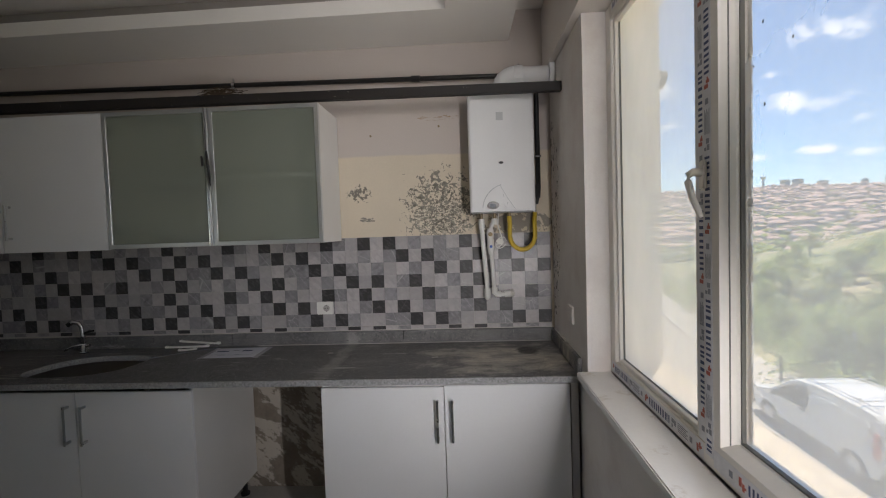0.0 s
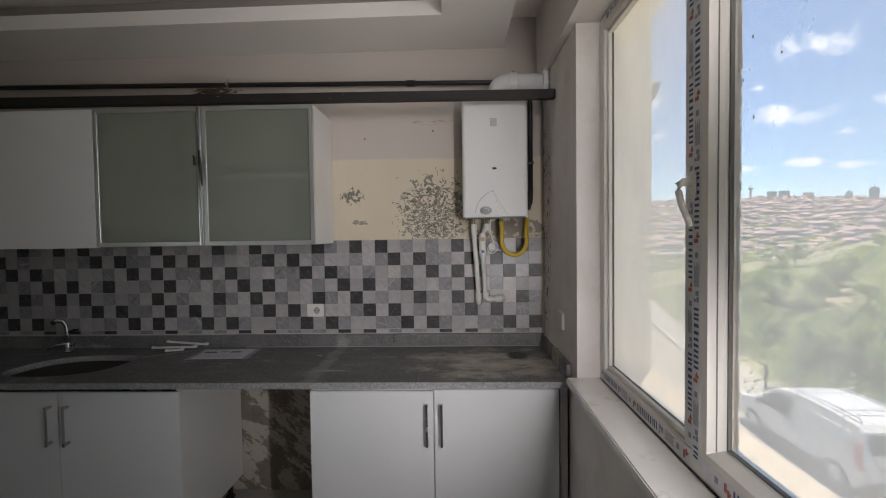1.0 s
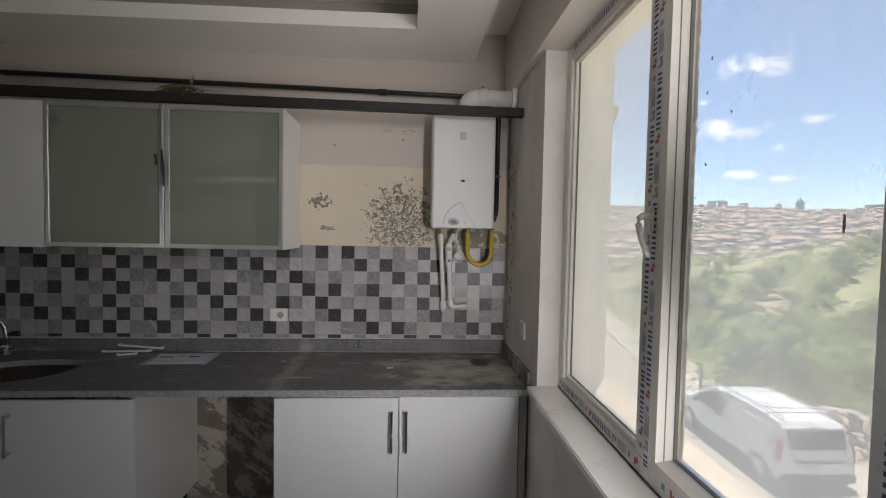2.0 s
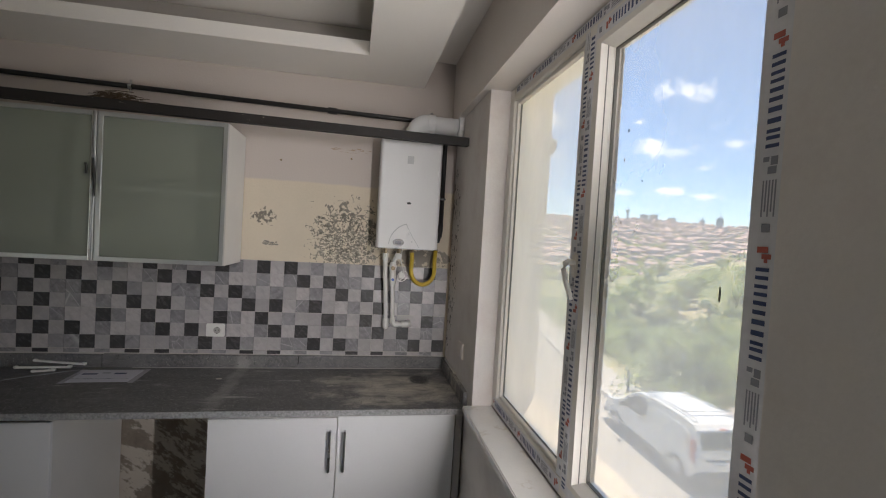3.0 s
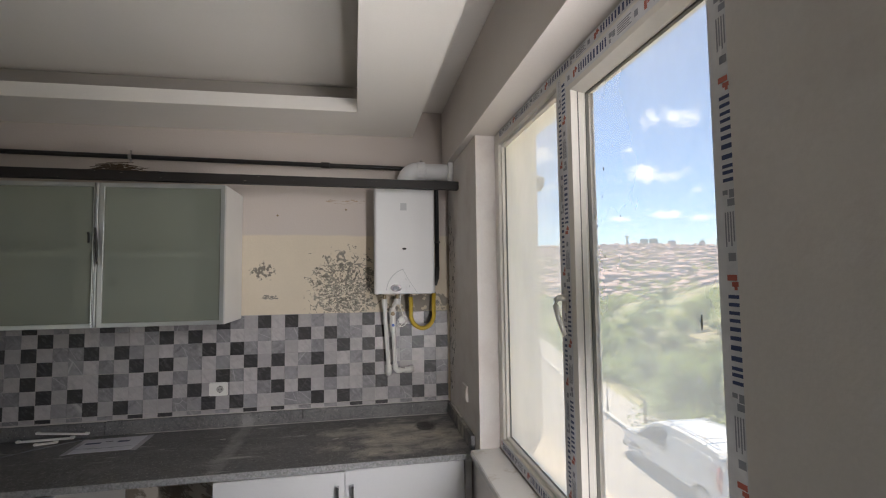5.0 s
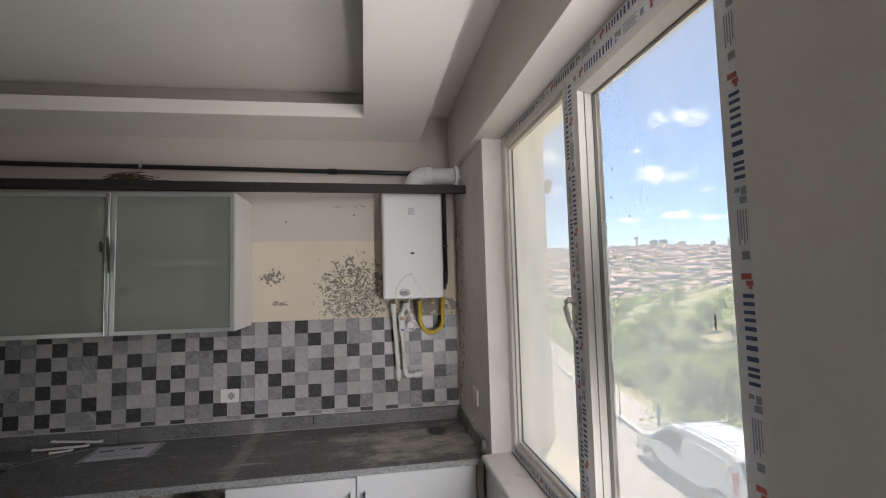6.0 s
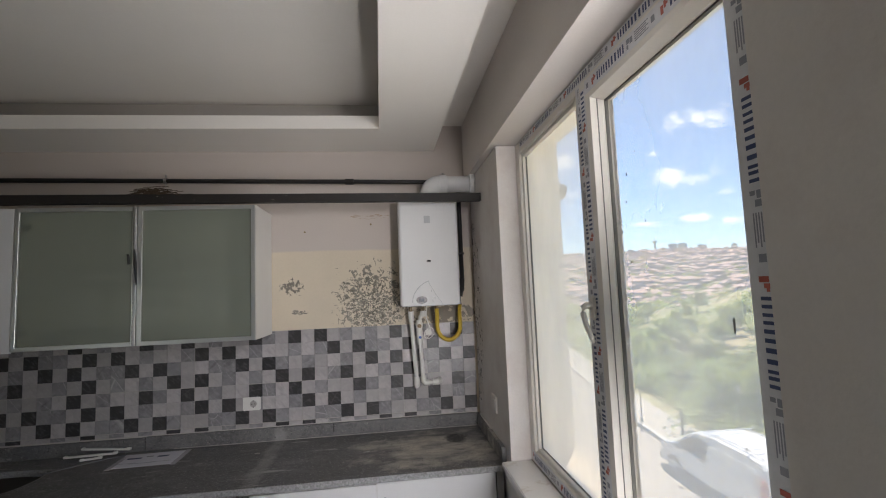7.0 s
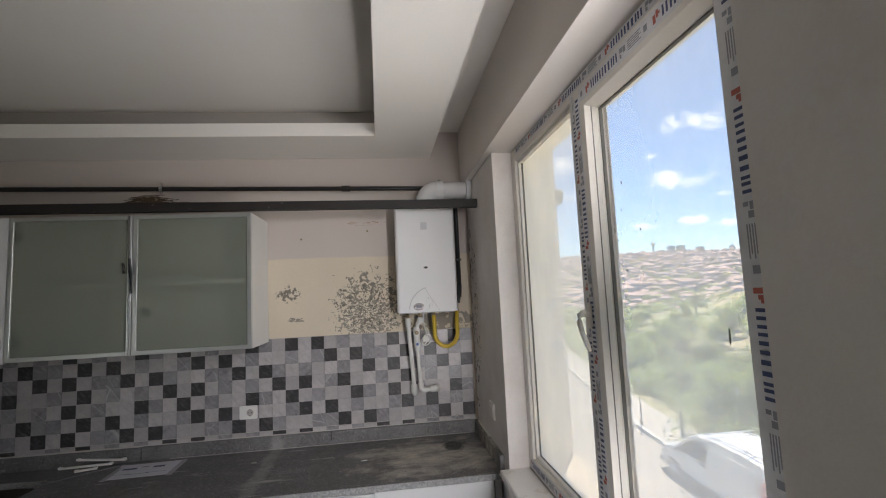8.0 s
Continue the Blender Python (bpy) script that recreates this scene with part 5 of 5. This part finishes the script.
shrubs = bmesh.new()
for k in range(900):
    az, r = rng.uniform(8, 62), rng.uniform(26, 125) if k < 420 else rng.uniform(15, 48)
    x, y = EYE0.x + r * math.sin(radians(az)), EYE0.y + r * math.cos(radians(az))
    if noise.noise(Vector((x * 0.045, y * 0.045, 7.0))) < -0.05 and r > 35:
        continue
    if x - kerb_x(y) < 2.3:
        continue
    z, s = terrain(x, y), rng.uniform(0.5, 1.5) * (0.7 + r / 90)
    for q in range(4):
        leaf_cloud(shrubs, Vector((x + rng.gauss(0, s * 0.6), y + rng.gauss(0, s * 0.6), z + s * rng.uniform(0.2, 0.9))), s * rng.uniform(0.4, 0.8), 60, 0.07 * s, rng)
for k in range(230):
    y = rng.uniform(3, 46)
    x = kerb_x(y) + 2.4 + 5.0 * rng.random() ** 1.3
    if x > 11.4 and 4.5 < y < 11.5:
        continue
    s = rng.uniform(0.5, 1.25)
    for q in range(4):
        leaf_cloud(shrubs, Vector((x + abs(rng.gauss(0, s * 0.6)), y + rng.gauss(0, s * 0.6), terrain(x, y) + s * rng.uniform(0.15, 1.0))), s * rng.uniform(0.4, 0.8), 110, 0.045 * s, rng)
tagged(part("hillside_shrubs", shrubs, LEAF), "green bushes scattered over the dry hillside", "shrubs", kind="stuff")
rub = bmesh.new()
for k in range(260):
    x, y = rng.gauss(12.6, 1.0), rng.gauss(8.0, 2.2)
    if x - kerb_x(y) < 1.8:
        continue
    s = rng.uniform(0.06, 0.3)
    r = bmesh.ops.create_icosphere(rub, subdivisions=1, radius=s, matrix=pose(x, y, terrain(x, y) + s * 0.3 + max(0, 0.9 - abs(y - 8) * 0.3) * rng.random(), rng.uniform(0, 90), rng.uniform(0, 90), 0))
    for v in r["verts"]:
        v.co += Vector((rng.uniform(-1, 1), rng.uniform(-1, 1), rng.uniform(-1, 1))) * s * 0.3
tagged(part("rubble_heap", rub, RUBBLE), "heap of pale rubble beside the footway", "rubble", kind="stuff")

# ---- far town ----
walls_bm, roofs_bm, dark_bm = bmesh.new(), bmesh.new(), bmesh.new()
for k in range(9000):
    az, r = rng.uniform(4, 60), (rng.uniform(300, 820) if rng.random() < 0.2 else rng.uniform(800, 2000))
    x, y = EYE0.x + r * math.sin(radians(az)), EYE0.y + r * math.cos(radians(az))
    z = terrain(x, y)
    w, d, h = rng.uniform(4, 7), rng.uniform(5, 9), rng.choice([3, 5, 6, 8, 9])
    if rng.random() < 0.05:
        w, d, h = 12, 14, rng.uniform(9, 13)
    m = pose(x, y, z, 0, 0, rng.choice([0, 20, 45, 70]) + rng.uniform(-8, 8))
    c = [(-w / 2, -d / 2), (w / 2, -d / 2), (w / 2, d / 2), (-w / 2, d / 2)]
    lo = [walls_bm.verts.new(m @ Vector((a, b, -6))) for a, b in c]
    hi = [walls_bm.verts.new(m @ Vector((a, b, h))) for a, b in c]
    for i in range(4):
        walls_bm.faces.new((lo[i], lo[(i + 1) % 4], hi[(i + 1) % 4], hi[i]))
    walls_bm.faces.new(hi)
    ev = [roofs_bm.verts.new(m @ Vector((a * 1.1, b * 1.08, h + 0.05))) for a, b in c]
    rg = [roofs_bm.verts.new(m @ Vector((0, s * d * 0.25, h + w * 0.24))) for s in (-1, 1)]
    for q in ((ev[0], ev[1], rg[0]), (ev[1], ev[2], rg[1], rg[0]), (ev[2], ev[3], rg[1]), (ev[3], ev[0], rg[0], rg[1])):
        roofs_bm.faces.new(q)
    # storeys with window openings as dark insets on the sunless fronts
    if r < 700:
        for fl in range(int(h // 3)):
            for s in (-0.28, 0.0, 0.28):
                zz = 1.0 + 3 * fl
                vs = [dark_bm.verts.new(m @ Vector((s * w + a, -d / 2 - 0.05, zz + b))) for a, b in ((-0.7, 0), (0.7, 0), (0.7, 1.4), (-0.7, 1.4))]
                dark_bm.faces.new(vs)
tagged(part("town_houses", walls_bm, HOUSES), "pale houses crowded over the far hills, haze in their colour", "houses", kind="stuff")
tagged(part("town_roofs", roofs_bm, ROOFS), "red tiled roofs of the far town, greyed by painted haze", "roofs", kind="stuff")
tagged(part("town_windows", dark_bm, TINTED), "dark windows of the far houses", "windows", kind="stuff")
wood = bmesh.new()
for k in range(1500):
    az, r = rng.uniform(4, 60), rng.uniform(260, 1300)
    x, y = EYE0.x + r * math.sin(radians(az)), EYE0.y + r * math.cos(radians(az))
    leaf_cloud(wood, Vector((x, y, terrain(x, y) + 4)), rng.uniform(4, 8), 22, 2.0, rng)
tagged(part("town_trees", wood, LEAF), "dark green trees between the far houses", "trees", kind="stuff")


def far_block(az, r, w, h, base, label, spire=0.0):
    x, y = EYE0.x + r * math.sin(radians(az)), EYE0.y + r * math.cos(radians(az))
    b = thing("high_rise", label, "building", pose(x, y, base, 0, 0, -az), "far high-rises")
    part("facade", box(-w / 2, w / 2, -w / 2, w / 2, -40, h), CONCRETE, b)
    part("setback", box(-w * 0.36, w * 0.36, -w * 0.36, w * 0.36, h, h * 1.18), CONCRETE, b)
    for k in range(6):
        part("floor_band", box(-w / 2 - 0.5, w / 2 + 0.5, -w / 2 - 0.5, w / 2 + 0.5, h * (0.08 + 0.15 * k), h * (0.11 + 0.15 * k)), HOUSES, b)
    if spire:
        part("spire", sweep([(0, 0, h * 1.18), (0, 0, h * 1.3), (0, 0, h * 1.3 + spire)], [w * 0.2, w * 0.05, 0.6], 8), CONCRETE, b)


R = 2300
far_block(41.9, R, 28, 34, EYE0.z + R * math.tan(radians(2.75)), "haze-blue high-rise with a spire on the skyline", 20)
far_block(40.2, R, 22, 24, EYE0.z + R * math.tan(radians(2.75)), "haze-blue high-rise on the skyline", 8)
for az, w, h, el in ((34.3, 34, 13, 3.5), (35.3, 36, 13, 3.5), (37.2, 34, 9, 3.3), (48.0, 110, 14, 2.75)):
    far_block(az, R, w, h, EYE0.z + R * math.tan(radians(el)), "low block on the skyline")
x, y = EYE0.x + R * math.sin(radians(32.5)), EYE0.y + R * math.cos(radians(32.5))
tv = thing("broadcast_tower", "slender concrete tower with a wide head on the skyline", "tower", pose(x, y, EYE0.z + R * math.tan(radians(3.35)) - 4))
part("shaft", sweep([(0, 0, -30), (0, 0, 34)], [6, 4], 10), CONCRETE, tv)
part("head", sweep([(0, 0, 32), (0, 0, 40), (0, 0, 44), (0, 0, 46)], [4, 11, 11, 6], 12), CONCRETE, tv)
part("mast", sweep([(0, 0, 46), (0, 0, 60)], [1.4, 0.5], 6), CONCRETE, tv)

# ---- wall tiles: small squares on 0.30 x 0.60 m tiles, the nearest as pieces of their own ----
def marble_square(name, colour, rough, vein, width, clouds):
    m = material(name, colour, rough, vary=0.16, scale=14, grain=80, bump=0.03, random=0.14)
    for other, scale, low, high, spin in clouds:
        tint(m, other, scale, low, high, (1, 1, 2.6), spin=spin, shuffle=True, detail=9)
    nt = m.node_tree
    N, L = nt.nodes.new, nt.links.new
    b = nt.nodes["Principled BSDF"]
    tc, oi, far, mp, vo, nz, mr, mix = (N("ShaderNode" + k) for k in ("TexCoord", "ObjectInfo", "VectorMath", "Mapping", "TexVoronoi", "TexNoise", "MapRange", "Mix"))
    far.operation = "MULTIPLY_ADD"
    far.inputs[1].default_value = (37.0, 0.0, 23.0)
    L(oi.outputs["Random"], far.inputs[0]), L(tc.outputs["Object"], far.inputs[2])
    L(far.outputs[0], mp.inputs["Vector"])
    mp.vector_type = "TEXTURE"
    mp.inputs["Rotation"].default_value, mp.inputs["Scale"].default_value = (0, radians(48), 0), (1, 50.0, 0.36)
    vo.feature = "DISTANCE_TO_EDGE"
    vo.inputs["Scale"].default_value = 2.1
    L(mp.outputs[0], vo.inputs["Vector"])
    mr.inputs["From Min"].default_value, mr.inputs["From Max"].default_value = width, 0.0
    mr.inputs["To Max"].default_value = 0.6
    L(vo.outputs["Distance"], mr.inputs["Value"])
    mix.data_type = "RGBA"
    L(mr.outputs[0], mix.inputs["Factor"])
    L(b.inputs["Base Color"].links[0].from_socket, mix.inputs["A"])
    mix.inputs["B"].default_value = (*vein, 1)
    L(mix.outputs["Result"], b.inputs["Base Color"])
    return m


SQ_LIGHT = marble_square("pale_grey_tile", (0.43, 0.405, 0.41), 0.32, (0.56, 0.54, 0.53), 0.004, [((0.34, 0.32, 0.33), 16.0, 0.46, 0.74, 50)])
SQ_MID = marble_square("mid_grey_marble_tile", (0.25, 0.245, 0.255), 0.32, (0.56, 0.55, 0.55), 0.007, [((0.33, 0.32, 0.33), 20.0, 0.47, 0.66, 50), ((0.16, 0.155, 0.165), 14.0, 0.52, 0.72, -40)])
SQ_DARK = marble_square("dark_slate_tile", (0.040, 0.038, 0.039), 0.38, (0.11, 0.108, 0.108), 0.006, [((0.12, 0.117, 0.12), 26.0, 0.50, 0.74, 40)])
GROUT = material("pale_grout", (0.46, 0.44, 0.41), 0.85, vary=0.1, scale=9, bump=0.2)
P, TX, TZ = 0.0751, -1.123, 1.430
# one printed tile is 8 x 4 squares; three of them are laid upside down
DARK_AT = {0: (4, 7), 1: (0, 2), 2: (3, 5), 3: (0, 6)}
MID_AT = {0: (1, 5), 1: (4, 7), 2: (1, 2, 6), 3: (2, 4)}
part("tile_bed", box(WEST, 0.006, -0.0015, 0.003, 0.944, 1.506), GROUT, wall_north)

part("corner_filler", box(0.0045, 0.0175, -0.0078, -0.0005, 0.951, 1.504), NORTH, wall_north, "cream filler strip in the corner")


part("course_joint", box(WEST, 0.004, -0.0058, -0.0016, 1.2035, 1.2062), GROUT, wall_north, "pale grout line between the tile courses")
for col in range(-31, 10, 8):
    for z0, z1 in ((0.956, 1.2030), (1.2066, 1.504)):
        part("tile_joint", box(TX + col * P - 0.0010, TX + col * P + 0.0010, -0.0057, -0.0016, z0, z1), GROUT, wall_north)


def square_mesh(name, h, mat):
    bm = bmesh.new()
    w, hh, t, c = P / 2 - 0.0003, h / 2 + 0.0001, 0.0035, 0.0005
    back = [bm.verts.new((sx * w, 0.0, sz * hh)) for sx, sz in ((-1, -1), (1, -1), (1, 1), (-1, 1))]
    front = [bm.verts.new((sx * (w - c), -t, sz * (hh - c))) for sx, sz in ((-1, -1), (1, -1), (1, 1), (-1, 1))]
    bm.faces.new(front)
    for k in range(4):
        j = (k + 1) % 4
        bm.faces.new((back[k], back[j], front[j], front[k]))
    bmesh.ops.recalc_face_normals(bm, faces=bm.faces)
    me = bpy.data.meshes.new(name)
    bm.to_mesh(me)
    bm.free()
    me.materials.append(mat)
    return me


full = [square_mesh("tile", 0.0745, m) for m in (SQ_LIGHT, SQ_MID, SQ_DARK)]
thin = [square_mesh("tile", 0.020, m) for m in (SQ_LIGHT, SQ_MID, SQ_DARK)]
rest = [bmesh.new() for _ in range(3)]
rng = random.Random(12)
made = 0
for row in range(8):
    for col in range(14, -43, -1):
        r, c = row % 4, (col - 1) % 8
        if (row < 4 and 1 <= col <= 8) or -23 <= col <= -16:
            r, c = 3 - r, 7 - c
        kind = 2 if c in DARK_AT[r] else (1 if c in MID_AT[r] else 0)
        x = TX + (col + 0.5) * P
        z = TZ + P / 2 - row * 0.0750 if row < 7 else 0.9660
        # a wider joint round each 0.30 x 0.60 m tile
        x += 0.0006 * (((col - 1) % 8) - 3.5) / 3.5 * -1
        z += 0.0006 * ((row % 4) - 1.5) / 1.5
        me = (full if row < 7 else thin)[kind]
        if made < 300 and col > -25:
            o = new("tile", me)
            o.parent = wall_north
            o.location = (x, -0.0016 - 0.0004 * rng.random(), z)
            made += 1
        else:
            keep = rest[kind]
            n0 = len(keep.verts)
            keep.from_mesh(me)
            keep.verts.ensure_lookup_table()
            bmesh.ops.translate(keep, verts=keep.verts[n0:], vec=(x, -0.0018, z))
for bm, m in zip(rest, (SQ_LIGHT, SQ_MID, SQ_DARK)):
    tagged(part("tile_field", bm, m, wall_north), kind="stuff")
